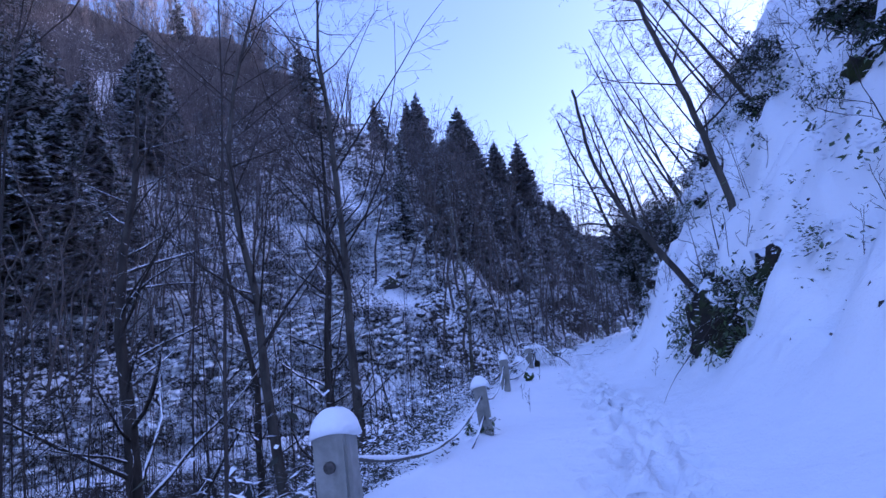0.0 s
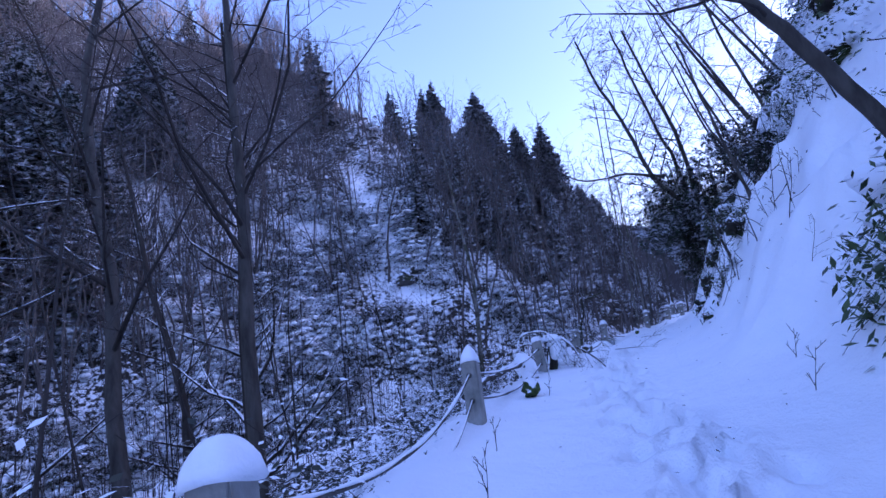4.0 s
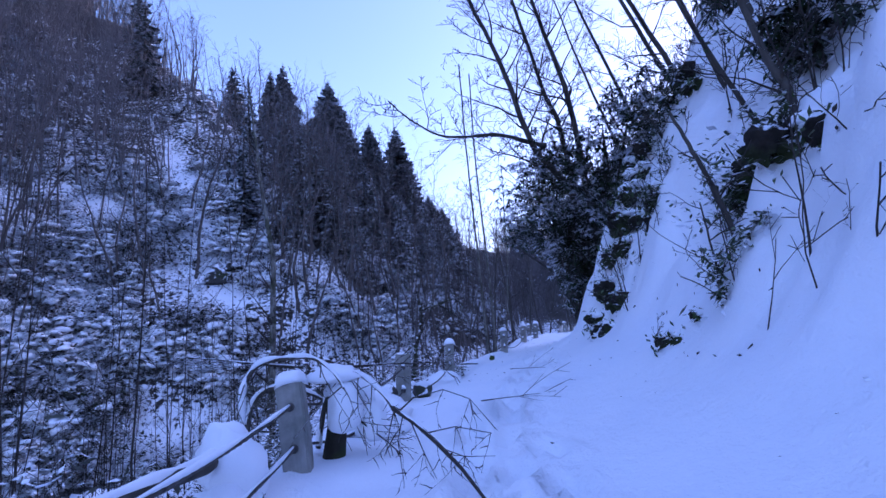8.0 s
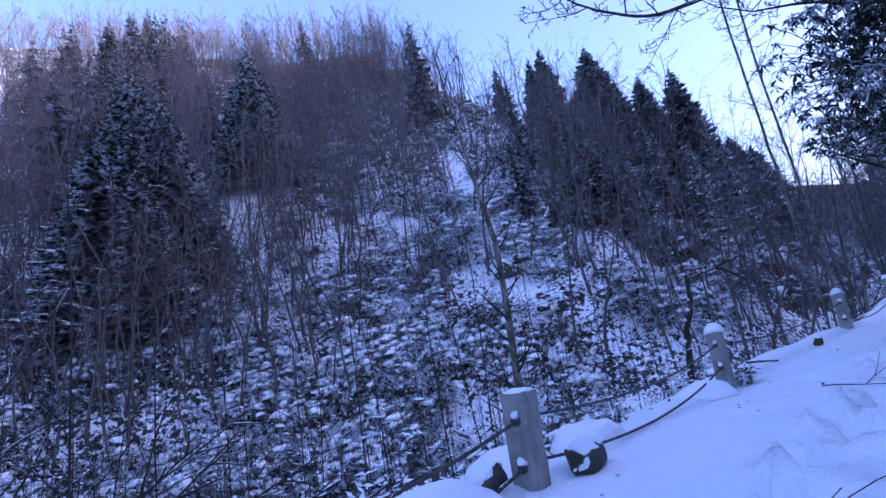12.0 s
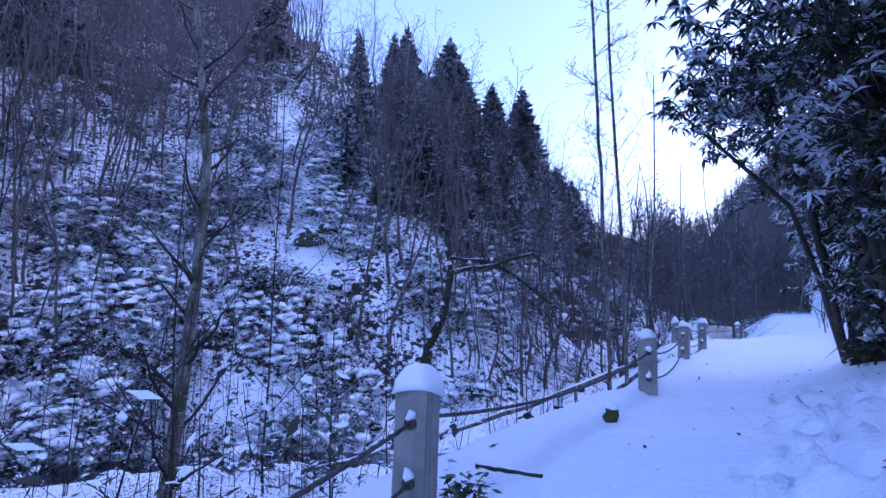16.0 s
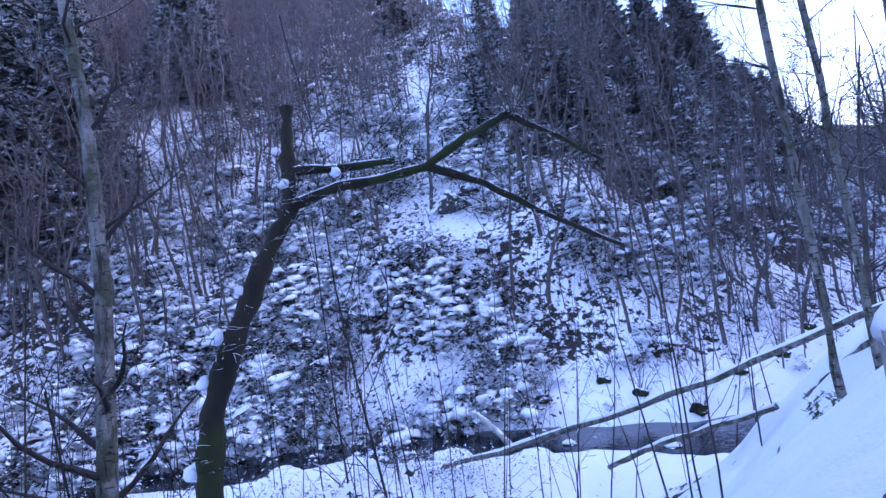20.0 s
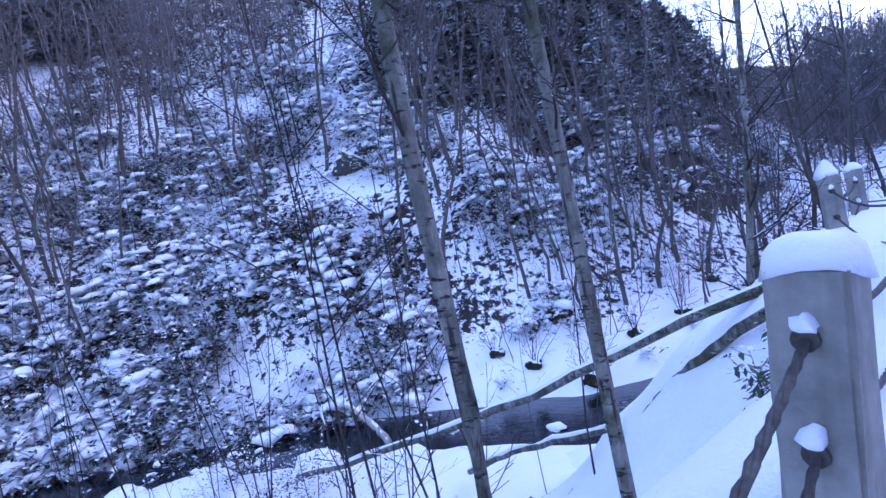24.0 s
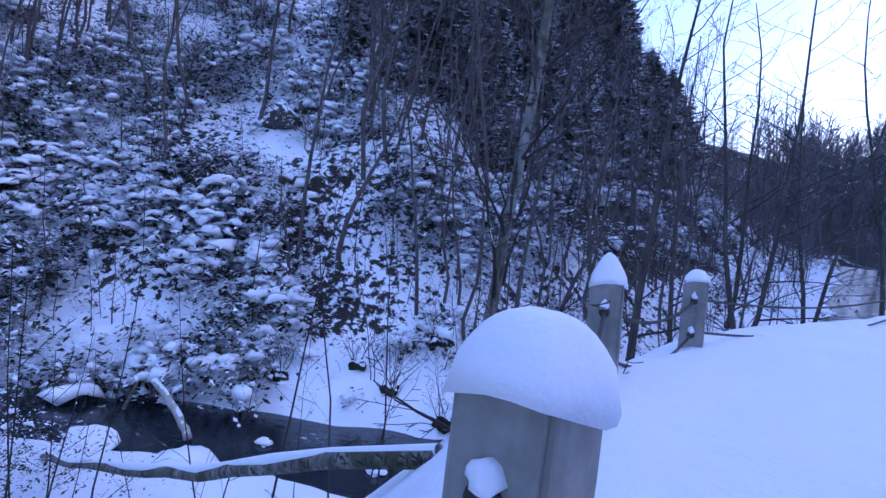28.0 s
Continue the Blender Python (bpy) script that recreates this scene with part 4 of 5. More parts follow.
# dark conifers high on the near end of the far hillside
for k, (x, y, h, w) in enumerate([(-40, 37, 18, 3.4), (-46, 62, 19, 3.4), (-50, 66, 20, 3.6), (-43, 46, 19, 3.6), (-50, 47, 20, 3.6), (-39, 44, 16, 3.2), (-37, 39, 15, 3.0), (-41, 41, 17, 3.2)]):
    spruce(x, y, h, w, 40 + k)


# ---- trees beside the path ----
SIDE = "bare trees on the slope below the fence"
bare_tree("alder_tree", -5.6, 7.6, 15, 0.21, 11, "dark alder with low boughs edged with snow", M_BARK_SNOWY, M_BARK_SNOWY, levels=3, sub=(30, 7, 4), ratio=0.3, first=0.12, wander=0.15, up=0.02, spread=1.0, group=SIDE)
bare_tree("alder_tree", -3.25, 9.5, 18.5, 0.16, 12, "slender bare alder with a fine twiggy crown", M_BARK, M_TWIG, lean=(-0.05, 0), sub=(30, 8, 4), ratio=0.28, first=0.3, group=SIDE)
bare_tree("alder_tree", -1.7, 9.7, 18, 0.15, 13, "slender bare alder forking high above the slope", M_BARK, M_TWIG, lean=(0.05, 0), sub=(28, 8, 4), ratio=0.34, first=0.3, group=SIDE)
bare_tree("alder_tree", -3.6, 12.5, 13, 0.2, 14, "dark trunk with dense drooping snowy twigs", M_BARK_SNOWY, M_BARK_SNOWY, lean=(0.04, 0), sub=(34, 7, 4), ratio=0.26, first=0.1, up=0.0, spread=1.0, group=SIDE)
bare_tree("alder_tree", -7.5, 16, 14, 0.17, 15, "dark alder with dense twigs on the slope", M_BARK_SNOWY, M_BARK_SNOWY, sub=(30, 7, 3), ratio=0.28, first=0.15, up=0.02, group=SIDE)
bare_tree("alder_tree", -0.1, 23.65, 14, 0.15, 16, "pale grey alder with mottled bark beside the stream", M_BIRCH, M_TWIG, lean=(0.07, 0), sub=(38, 6, 4), ratio=0.11, first=0.25, group=SIDE)
guided_tree("alder_tree", [(6.78, 26.8, -1.6), (6.74, 26.8, 1.0), (6.68, 26.83, 4.0), (6.6, 26.9, 7.0), (6.6, 27.0, 11.0)], 0.056, 0.025, 17, "pale mottled alder trunk close beside the fence", 30, 1.3, 0.46, M_BIRCH, M_TWIG, SIDE, sub=(6, 3), thin=0.004, stout=0.22)
guided_tree("alder_tree", [(7.22, 27.6, -1.6), (7.2, 27.6, 1.0), (7.15, 27.65, 4.0), (7.05, 27.7, 7.0), (7.1, 27.8, 11.0)], 0.053, 0.025, 18, "pale mottled alder trunk rising from the slope below the fence", 30, 1.2, 0.46, M_BIRCH, M_TWIG, SIDE, sub=(6, 3), thin=0.004, stout=0.22)
guided_tree("alder_tree", [(8.3, 31.3, -0.3), (8.5, 31.3, 1.2), (8.75, 31.3, 4.0), (8.9, 31.4, 8.0)], 0.06, 0.015, 19, "thin straight alder trunk beside the fence", 34, 1.3, 0.3, M_BIRCH, M_TWIG, SIDE, sub=(6, 3))
bare_tree("alder_tree", 9.43, 41.4, 12, 0.14, 20, "tall dark bare tree at the stream's edge", M_BARK, M_TWIG, sub=(20, 5, 4), ratio=0.25, first=0.3, group=SIDE)
for k, (x, y, h, r) in enumerate([(12.2, 44, 15, 0.1), (13.5, 47, 16, 0.12), (15.2, 49, 14, 0.1), (11.5, 50, 17, 0.13), (16.8, 53, 17, 0.12), (18.5, 52, 13, 0.09), (14, 57, 18, 0.14), (20.5, 57, 15, 0.1)]):
    bare_tree("alder_tree", x, y, h, r, 60 + k, "slim leafless tree lining the stream ahead", M_BARK, M_TWIG, levels=2, sub=(26, 6), ratio=0.2, first=0.2, up=0.02, spread=1.0, group="trees lining the stream")


def mossy_tree():
    """A leaning tree whose limbs arch over beside the fence, green with moss."""
    root = new("mossy_tree")
    root.location = (3.95, 22.1, -0.98)

    def limb(name, pts, r0, r1, mat, label=""):
        p = [Vector(q) - root.location for q in pts]
        fine, n = [], len(p) - 1
        for i in range(n):
            for s in range(4):
                fine.append(p[i].lerp(p[i + 1], s / 4) + Vector((noise.noise(p[i] * 3 + Vector((s, 0, 0))), noise.noise(p[i] * 3 + Vector((0, s, 5))), noise.noise(p[i] * 3 + Vector((9, s, 0))))) * 0.008)
        fine.append(p[-1])
        acc = Acc()
        acc.tube(fine, [r0 + (r1 - r0) * k / (len(fine) - 1) + r0 * 0.16 * math.sin(k * 2.3) * math.cos(k * 0.9) for k in range(len(fine))], 9)
        rnd = random.Random(len(pts) * 7 + int(r0 * 1000))
        for k in range(int(10 * n)):
            i = rnd.randrange(len(fine) - 1)
            lines = []
            grow(rnd, fine[i], (rnd.gauss(0, 1), rnd.gauss(0, 1), rnd.gauss(0.2, 0.6)), rnd.uniform(0.08, 0.3), 0.0022, 0, 1, lines, 0.3, 0.05, (3,), 0.5)
            for _, a, b in lines:
                acc.tube(a, np.maximum(b, 0.001), 3)
        part(name, acc, mat, root, label)

    limb("trunk", [(3.92, 22.1, -1.27), (3.98, 22.1, -0.1), (4.06, 22.1, 0.42), (4.1, 22.11, 0.72), (4.24, 22.15, 1.02), (4.28, 22.3, 1.3), (4.29, 22.5, 1.58), (4.25, 22.56, 1.82), (4.22, 22.63, 2.1)], 0.064, 0.028, M_MOSSY)
    limb("limb", [(4.29, 22.5, 1.58), (4.49, 22.61, 1.64), (4.63, 22.79, 1.67), (4.80, 22.94, 1.71), (5.03, 22.94, 1.80), (5.25, 22.94, 1.85)], 0.028, 0.017, M_MOSSY)
    limb("limb", [(4.80, 22.94, 1.71), (5.03, 23.08, 1.59), (5.30, 23.23, 1.38), (5.59, 23.38, 1.19)], 0.022, 0.010, M_MOSSY)
    limb("limb", [(4.26, 22.55, 1.76), (4.47, 22.67, 1.74), (4.65, 22.88, 1.77)], 0.025, 0.018, M_MOSSY, "broken stub of a limb")
    limb("limb", [(5.25, 22.94, 1.85), (5.41, 23.05, 1.74), (5.59, 23.23, 1.59)], 0.017, 0.007, M_MOSSY)
    rnd = random.Random(91)
    for q, r in (((4.03, 22.07, 0.5), 0.05), ((4.12, 22.08, 0.85), 0.035), ((4.2, 22.1, 1.02), 0.04), ((4.24, 22.2, 1.2), 0.03), ((4.27, 22.5, 1.68), 0.035), ((4.22, 22.53, 1.86), 0.028), ((4.5, 22.6, 1.7), 0.03), ((4.75, 22.9, 1.77), 0.03)):
        c = part("snow_clot", lump(rnd, r * 0.8, r * 0.8, r, 0.6), M_SNOW, root, "clot of snow on the bark")
        c.location = Vector(q) - root.location
    tagged(root, "dark mossy tree with arching limbs dusted with snow", "tree")


mossy_tree()

# leaning trees on the bank
BANK = "leaning trees on the snowy bank"
LEAN = "leaning bare tree rooted in the snowy bank"
guided_tree("bank_tree", [(5.95, 6.1, 1.45), (5.33, 5.93, 2.35), (4.95, 5.88, 2.92), (4.65, 5.86, 3.39), (4.27, 5.85, 4.34), (4.1, 5.8, 5.6)], 0.075, 0.025, 80, "slim bare tree arching from the bank out over the path", 9, 1.5, 0.5, group=BANK)
guided_tree("bank_tree", [(6.55, 5.5, 1.5), (6.21, 5.4, 3.59), (5.82, 5.16, 4.86), (5.27, 4.87, 6.23), (4.9, 4.7, 7.6)], 0.085, 0.03, 81, "straight bare tree leaning over the overgrown undercut", 14, 1.7, 0.4, group=BANK)
guided_tree("bank_tree", [(6.62, 12.66, 1.5), (6.46, 12.68, 2.09), (6.37, 12.82, 2.55), (6.33, 12.99, 2.94)], 0.036, 0.014, 82, "short dark leaning stem on the bank", 7, 0.45, 0.35, group=BANK, sub=(3, 2))
guided_tree("bank_tree", [(6.3, 12.52, 1.15), (6.27, 12.54, 1.5), (6.15, 12.43, 1.9)], 0.018, 0.006, 92, "thin broken stem low on the bank", 6, 0.7, 0.3, group=BANK, sub=(3, 2))
guided_tree("bank_tree", [(6.85, 12.05, 2.4), (6.9, 12.2, 2.85), (6.85, 12.3, 3.2), (6.6, 12.4, 4.5), (6.3, 12.4, 6.0)], 0.05, 0.018, 93, LEAN, 12, 1.1, 0.3, group=BANK)
guided_tree("bank_tree", [(7.71, 13.56, 3.0), (7.25, 13.5, 3.75), (6.85, 13.5, 4.7), (6.5, 13.4, 6.0)], 0.04, 0.014, 94, LEAN, 10, 1.0, 0.35, group=BANK)
guided_tree("bank_tree", [(8.75, 14.2, 3.2), (8.55, 14.2, 4.12), (8.3, 14.15, 4.86), (7.7, 14.1, 6.8), (7.4, 14, 8.5)], 0.07, 0.02, 83, LEAN, 12, 1.4, 0.35, group=BANK)
guided_tree("bank_tree", [(8.4, 14.6, 3.3), (8.2, 14.7, 4.0), (7.95, 14.65, 4.6), (7.3, 14.5, 6.2)], 0.045, 0.015, 84, LEAN, 10, 1.0, 0.4, group=BANK)
# tall trees over the laurels
guided_tree("bank_tree", [(8.32, 21.11, 1.29), (8.18, 20.57, 3.76), (7.07, 20.11, 5.22), (6.53, 19.84, 6.83), (5.75, 19.64, 8.68), (5.32, 19.5, 10.15)], 0.13, 0.03, 86, "tall forked bare tree leaning out over the laurels", 24, 2.6, 0.42, group=BANK, thin=0.0055)
guided_tree("bank_tree", [(7.05, 20.19, 5.3), (6.24, 20.0, 5.45), (5.55, 19.96, 5.41), (4.83, 19.86, 5.43), (4.15, 19.65, 5.76), (3.7, 19.5, 6.14)], 0.06, 0.012, 87, "long level bough reaching out over the path", 13, 1.3, 0.2, group=BANK, thin=0.0055)
guided_tree("bank_tree", [(8.63, 20.65, 2.6), (8.12, 20.07, 5.82), (7.69, 19.87, 7.47), (7.26, 19.71, 8.87), (6.86, 19.57, 10.22)], 0.1, 0.03, 88, LEAN, 22, 2.2, 0.4, group=BANK, thin=0.0055)
guided_tree("bank_tree", [(8.48, 20.88, 2.45), (7.94, 20.52, 5.71), (7.62, 20.43, 6.64), (6.92, 20.13, 9.13), (6.55, 19.88, 10.45)], 0.09, 0.03, 89, LEAN, 22, 2.2, 0.4, group=BANK, thin=0.0055)
# twiggy trees along the top of the bank
for k, (x, y, lx, ly, h, r) in enumerate([(9.0, 11.2, -0.5, 0.1, 6, 0.05), (9.4, 12.6, -0.55, 0.0, 6.5, 0.055), (9.2, 14.9, -0.5, 0.1, 6.5, 0.06), (9.9, 15.8, -0.45, 0.15, 6.5, 0.05), (9.5, 17.6, -0.5, 0.0, 7, 0.08), (9.9, 18.4, -0.45, 0.05, 7, 0.08), (10.4, 16.9, -0.5, 0.1, 6, 0.05),
                                           (10.2, 20.2, -0.35, 0.05, 8, 0.08), (10.6, 21.6, -0.35, 0, 8, 0.08), (10.9, 13.6, -0.5, 0.1, 6, 0.05), (8.6, 8.6, -0.5, 0.15, 5.5, 0.045), (8.9, 9.8, -0.5, 0.1, 6, 0.05), (10.2, 8, -0.45, 0.1, 6, 0.05), (9.8, 11.0, -0.6, 0.1, 6, 0.045)]):
    z = lie1(x, y)
    guided_tree("bank_tree", [(x, y, z - 0.1), (x + lx * h * 0.3, y + ly * h * 0.3, z + h * 0.3), (x + lx * h * 0.62, y + ly * h * 0.6, z + h * 0.65), (x + lx * h * 0.85, y + ly * h * 0.9, z + h)], r, 0.012, 100 + k, LEAN, 13, 1.7, 0.22, group=BANK, sub=(9, 5), thin=0.0045)


def leaf_rosette(rnd, acc, c, leaf, n=9):
    """A whorl of long drooping leaves at a twig's end."""
    for k in range(n):
        a = rnd.uniform(0, 6.283)
        l = leaf * rnd.uniform(0.7, 1.25)
        out, side = Vector((math.cos(a), math.sin(a), rnd.uniform(-0.9, 0.35))), Vector((-math.sin(a), math.cos(a), rnd.uniform(-0.3, 0.3)))
        w, m = side * l * 0.14, Vector(c) + out * l * 0.5 + Vector((0, 0, 0.06 * l))
        e = Vector(c) + out * l - Vector((0, 0, 0.18 * l))
        acc.add([c, m + w, e, m - w], [(0, 1, 2, 3)])


def laurel(x, y, z, clumps, seed, leaf=0.13, label="evergreen laurel bush with glossy dark leaves, snow and sheen painted white", stem=0.05):
    """Stems from one root, and leaf whorls filling some rounded masses."""
    rnd = random.Random(seed)
    root = new("laurel_bush")
    root.location = (x, y, z)
    for (cx, cy, cz, rx, ry, rz, count) in clumps:
        c = Vector((cx - x, cy - y, cz - z))
        lines = []
        for k in range(2):
            e = c + Vector((rnd.gauss(0, rx * 0.4), rnd.gauss(0, ry * 0.4), rnd.gauss(0, rz * 0.3)))
            mid = e * 0.5 + Vector((rnd.gauss(0, 0.15), rnd.gauss(0, 0.15), 0.1 * e.length))
            lines.append(([(0, 0, -0.3), mid * 0.5, mid, mid.lerp(e, 0.6), e], [stem, stem * 0.8, stem * 0.6, stem * 0.4, stem * 0.2]))
        lv, tw = Acc(), Acc()
        for pts, rad in lines:
            tw.tube([tuple(q) for q in pts], rad, 6)
        for k in range(count // 9):
            v = Vector((rnd.gauss(0, 1), rnd.gauss(0, 1), rnd.gauss(0, 1))).normalized() * rnd.random() ** 0.45
            o = 1 + 0.35 * noise.noise(v * 2.2 + c)
            q = c + Vector((v.x * rx * o, v.y * ry * o, v.z * rz * o))
            leaf_rosette(rnd, lv, q, leaf)
            if k % 3 == 0:
                b = q + (c - q) * 0.55 + Vector((0, 0, -0.15))
                tw.tube([tuple(b), tuple(b.lerp(q, 0.5) + Vector((0, 0, 0.05))), tuple(q)], [0.012, 0.008, 0.004], 3)
        st = part("stem", tw, M_BARK, root)
        part("foliage", lv, M_LAUREL, st, "whorls of long glossy dark leaves")
    tagged(root, label, "bush", "laurels on the bank")


laurel(8.3, 21.4, 0.9, [(7.2, 20.3, 4.0, 1.2, 1.0, 1.0, 3600), (7.9, 20.6, 5.0, 1.2, 1.0, 1.3, 3900), (8.1, 20.9, 2.9, 0.8, 0.8, 1.2, 5000), (8.3, 21.1, 1.8, 0.6, 0.7, 0.8, 2200)], 21, 0.115, "tall spreading evergreen laurel overhanging the path", 0.045)
laurel(9.4, 24.2, 0.7, [(8.1, 22.6, 3.6, 1.2, 1.1, 1.0, 4600), (7.1, 21.7, 3.35, 0.75, 0.7, 0.55, 1500), (9.0, 23.3, 4.9, 1.4, 1.2, 1.4, 4600), (9.2, 23.4, 2.6, 0.9, 1.0, 1.4, 6000), (9.1, 22.4, 1.7, 0.6, 0.8, 1.0, 3600)], 23, 0.115, "dense old laurel hanging its long leaves over the path", 0.05)
laurel(8.86, 20.34, 2.45, [(8.55, 19.88, 3.99, 0.9, 0.9, 1.23, 3600), (9.01, 19.42, 5.37, 0.9, 0.9, 0.9, 2400)], 22, 0.12, "dense dark laurel growing on the bank's corner", 0.06)
for k, (x, y, r, h, n) in enumerate([(7.65, 12.5, 0.5, 0.4, 1300), (8.9, 8.6, 0.6, 0.5, 1100), (7.7, 3.6, 0.5, 0.45, 1000), (8.7, 4.6, 0.7, 0.6, 1100), (9.1, 17.8, 0.9, 0.8, 1900), (9.3, 15.6, 0.5, 0.4, 800), (7.7, 6.6, 0.35, 0.3, 500), (7.2, 2.2, 0.35, 0.3, 500), (9.6, 10.2, 0.7, 0.6, 1000)]):
    z = lie1(x, y)
    laurel(x, y, z, [(x - 0.15, y, z + h * 0.9, r, r, h, n)], 30 + k, 0.12, "low laurel bush growing out of the snowy bank", 0.02)


def rock(x, y, z, sx, sy, sz, seed, label, mat=None, name="rock", rot=0):
    ob = part(name, lump(random.Random(seed), sx, sy, sz, 0.45, 3), mat or M_ROCK)
    ob.matrix_world = pose(x, y, z, 0, 0, rot)
    tagged(ob, label, "rock")
    return ob


def ivy_hollow(x, y, z, sx, sy, sz, seed, leaves, label="dark undercut in the bank overgrown with ivy"):
    """Broken dark earth in the bank, with roots, hanging leaves and a lip of snow above."""
    rnd = random.Random(seed)
    bm = bmesh.new()
    o = Vector((seed * 3.7, seed * 1.3, 0))
    for k in range(5):
        c = Vector((rnd.gauss(0, 0.4) * sx, rnd.gauss(0, 0.5) * sy, rnd.gauss(0, 0.35) * sz))
        f = rnd.uniform(0.4, 0.75)
        got = bmesh.ops.create_icosphere(bm, subdivisions=3, radius=1.0)["verts"]
        for v in got:
            q = v.co * 2.1 + o + c * 3
            r = f * (1 + 0.5 * noise.noise(q) + 0.3 * noise.noise(q * 2.7) + 0.18 * noise.noise(q * 6.1))
            v.co = Vector((v.co.x * sx * r, v.co.y * sy * r, v.co.z * sz * r)) + c
    for f in bm.faces:
        f.smooth = True
    root = part("bank_hollow", bm, M_EARTH)
    root.location = (x, y, z)
    lv = Acc()
    for k in range(leaves // 7):
        a, b = rnd.uniform(0, 6.283), rnd.uniform(-0.7, 1.3)
        c = Vector((math.cos(a) * math.cos(b) * sx, math.sin(a) * math.cos(b) * sy, math.sin(b) * sz)) * rnd.uniform(0.75, 1.15)
        leaf_cloud(rnd, lv, c, (0.07, 0.07, 0.07), 7, 0.085, droop=0.9)
    for k in range(5):
        lines = []
        grow(rnd, (rnd.gauss(0, 0.4) * sx, rnd.gauss(0, 0.5) * sy, 0.5 * sz), (-0.8, rnd.gauss(0, 0.5), -0.5), sz * rnd.uniform(0.8, 1.8), 0.009, 0, 1, lines, 0.3, -0.1, (4,), 0.5)
        rt = Acc()
        rt.tube(lines[0][1], np.maximum(lines[0][2], 0.002), 4)
        part("root", rt, M_TWIG, root, "bare root hanging out of the earth")
    part("ivy", lv, M_IVY, root, "hanging ivy leaves")
    for k in range(3):
        lip = part("snow_lip", lump(rnd, sx * rnd.uniform(0.4, 0.7), sy * rnd.uniform(0.35, 0.6), sz * rnd.uniform(0.25, 0.4), 0.4, 3), M_SNOW, root, "lip of snow")
        lip.location = (sx * rnd.uniform(0.0, 0.6), sy * (k - 1) * 0.6, sz * rnd.uniform(0.55, 0.85))
    tagged(root, label, "bank hollow")


ivy_hollow(6.08, 6.0, 0.95, 0.68, 1.25, 1.1, 31, 6500, "dark undercut hung with ivy where trees root in the bank")
ivy_hollow(6.1, 4.6, 1.0, 0.62, 1.1, 1.0, 32, 5500, "dark undercut hung with ivy where trees root in the bank")
for k, (x, y, s) in enumerate([(6.12, 13.15, 0.1), (6.27, 12.88, 0.05), (7.07, 13.06, 0.24), (7.1, 12.82, 0.17), (7.15, 12.66, 0.26), (6.62, 11.95, 0.22), (6.64, 11.55, 0.2), (7.85, 17.7, 0.28), (8.42, 17.4, 0.22), (8.23, 15.44, 0.18), (7.16, 17.64, 0.22), (7.56, 17.99, 0.30), (7.77, 17.99, 0.26), (7.97, 17.83, 0.34), (8.20, 17.86, 0.30), (6.82, 16.31, 0.14), (8.88, 18.75, 0.36), (9.5, 17.6, 0.35), (6.95, 17.0, 0.16), (7.3, 16.7, 0.26), (7.6, 16.2, 0.2), (7.5, 15.5, 0.16), (7.95, 16.6, 0.3), (8.7, 19.6, 0.4), (8.6, 18.2, 0.35), (8.9, 20.8, 0.45), (9.2, 22.2, 0.45), (9.4, 23.3, 0.5), (7.1, 7.5, 0.2), (7.2, 3.0, 0.25), (7.3, 9.4, 0.22), (7.9, 10.6, 0.3), (7.0, 1.9, 0.2), (9.0, 14.6, 0.3)]):
    ivy_hollow(x, y, lie1(x, y) - 0.1 * s, s * 0.8, s * 1.1, s * 0.9, 35 + k, int(500 * s), "dark earthy hollow in the snowy bank with roots and leaves")
rock(2.78, 9.34, 0.2, 0.12, 0.15, 0.15, 51, "mossy rock half buried in snow beside the fence", M_MOSS)
rock(2.6, 11.4, 0.12, 0.2, 0.18, 0.16, 52, "snow-covered rock beside the fence")
rock(3.85, 15.1, 0.25, 0.11, 0.17, 0.14, 53, "dark stump-like rock at the path's edge")


def stump(x, y, z, r, h, lean, seed, label, mat=None):
    rnd = random.Random(seed)
    root = new("tree_stump")
    root.matrix_world = pose(x, y, z, 0, lean, rnd.uniform(0, 360))
    acc = Acc()
    acc.tube([(0, 0, -0.25), (0, 0, 0), (0.02, 0, h * 0.5), (0, 0.02, h * 0.95), (0, 0.02, h)], [r * 1.5, r * 1.2, r, r * 0.95, r * 0.2], 11)
    part("trunk", acc, mat or M_MOSSY, root)
    c = part("snow_cap", lump(rnd, r * 1.1, r * 1.1, r * 0.8), M_SNOW, root, "cap of snow")
    c.location = (0, 0.02, h)
    tagged(root, label, "stump")


stump(3.06, 12.3, 0.15, 0.07, 0.45, 6, 1, "mossy broken stump beside a fence post")
stump(5.83, 21.1, 0.24, 0.055, 0.09, 8, 54, "low mossy stump leaning out of the snow", M_MOSS)


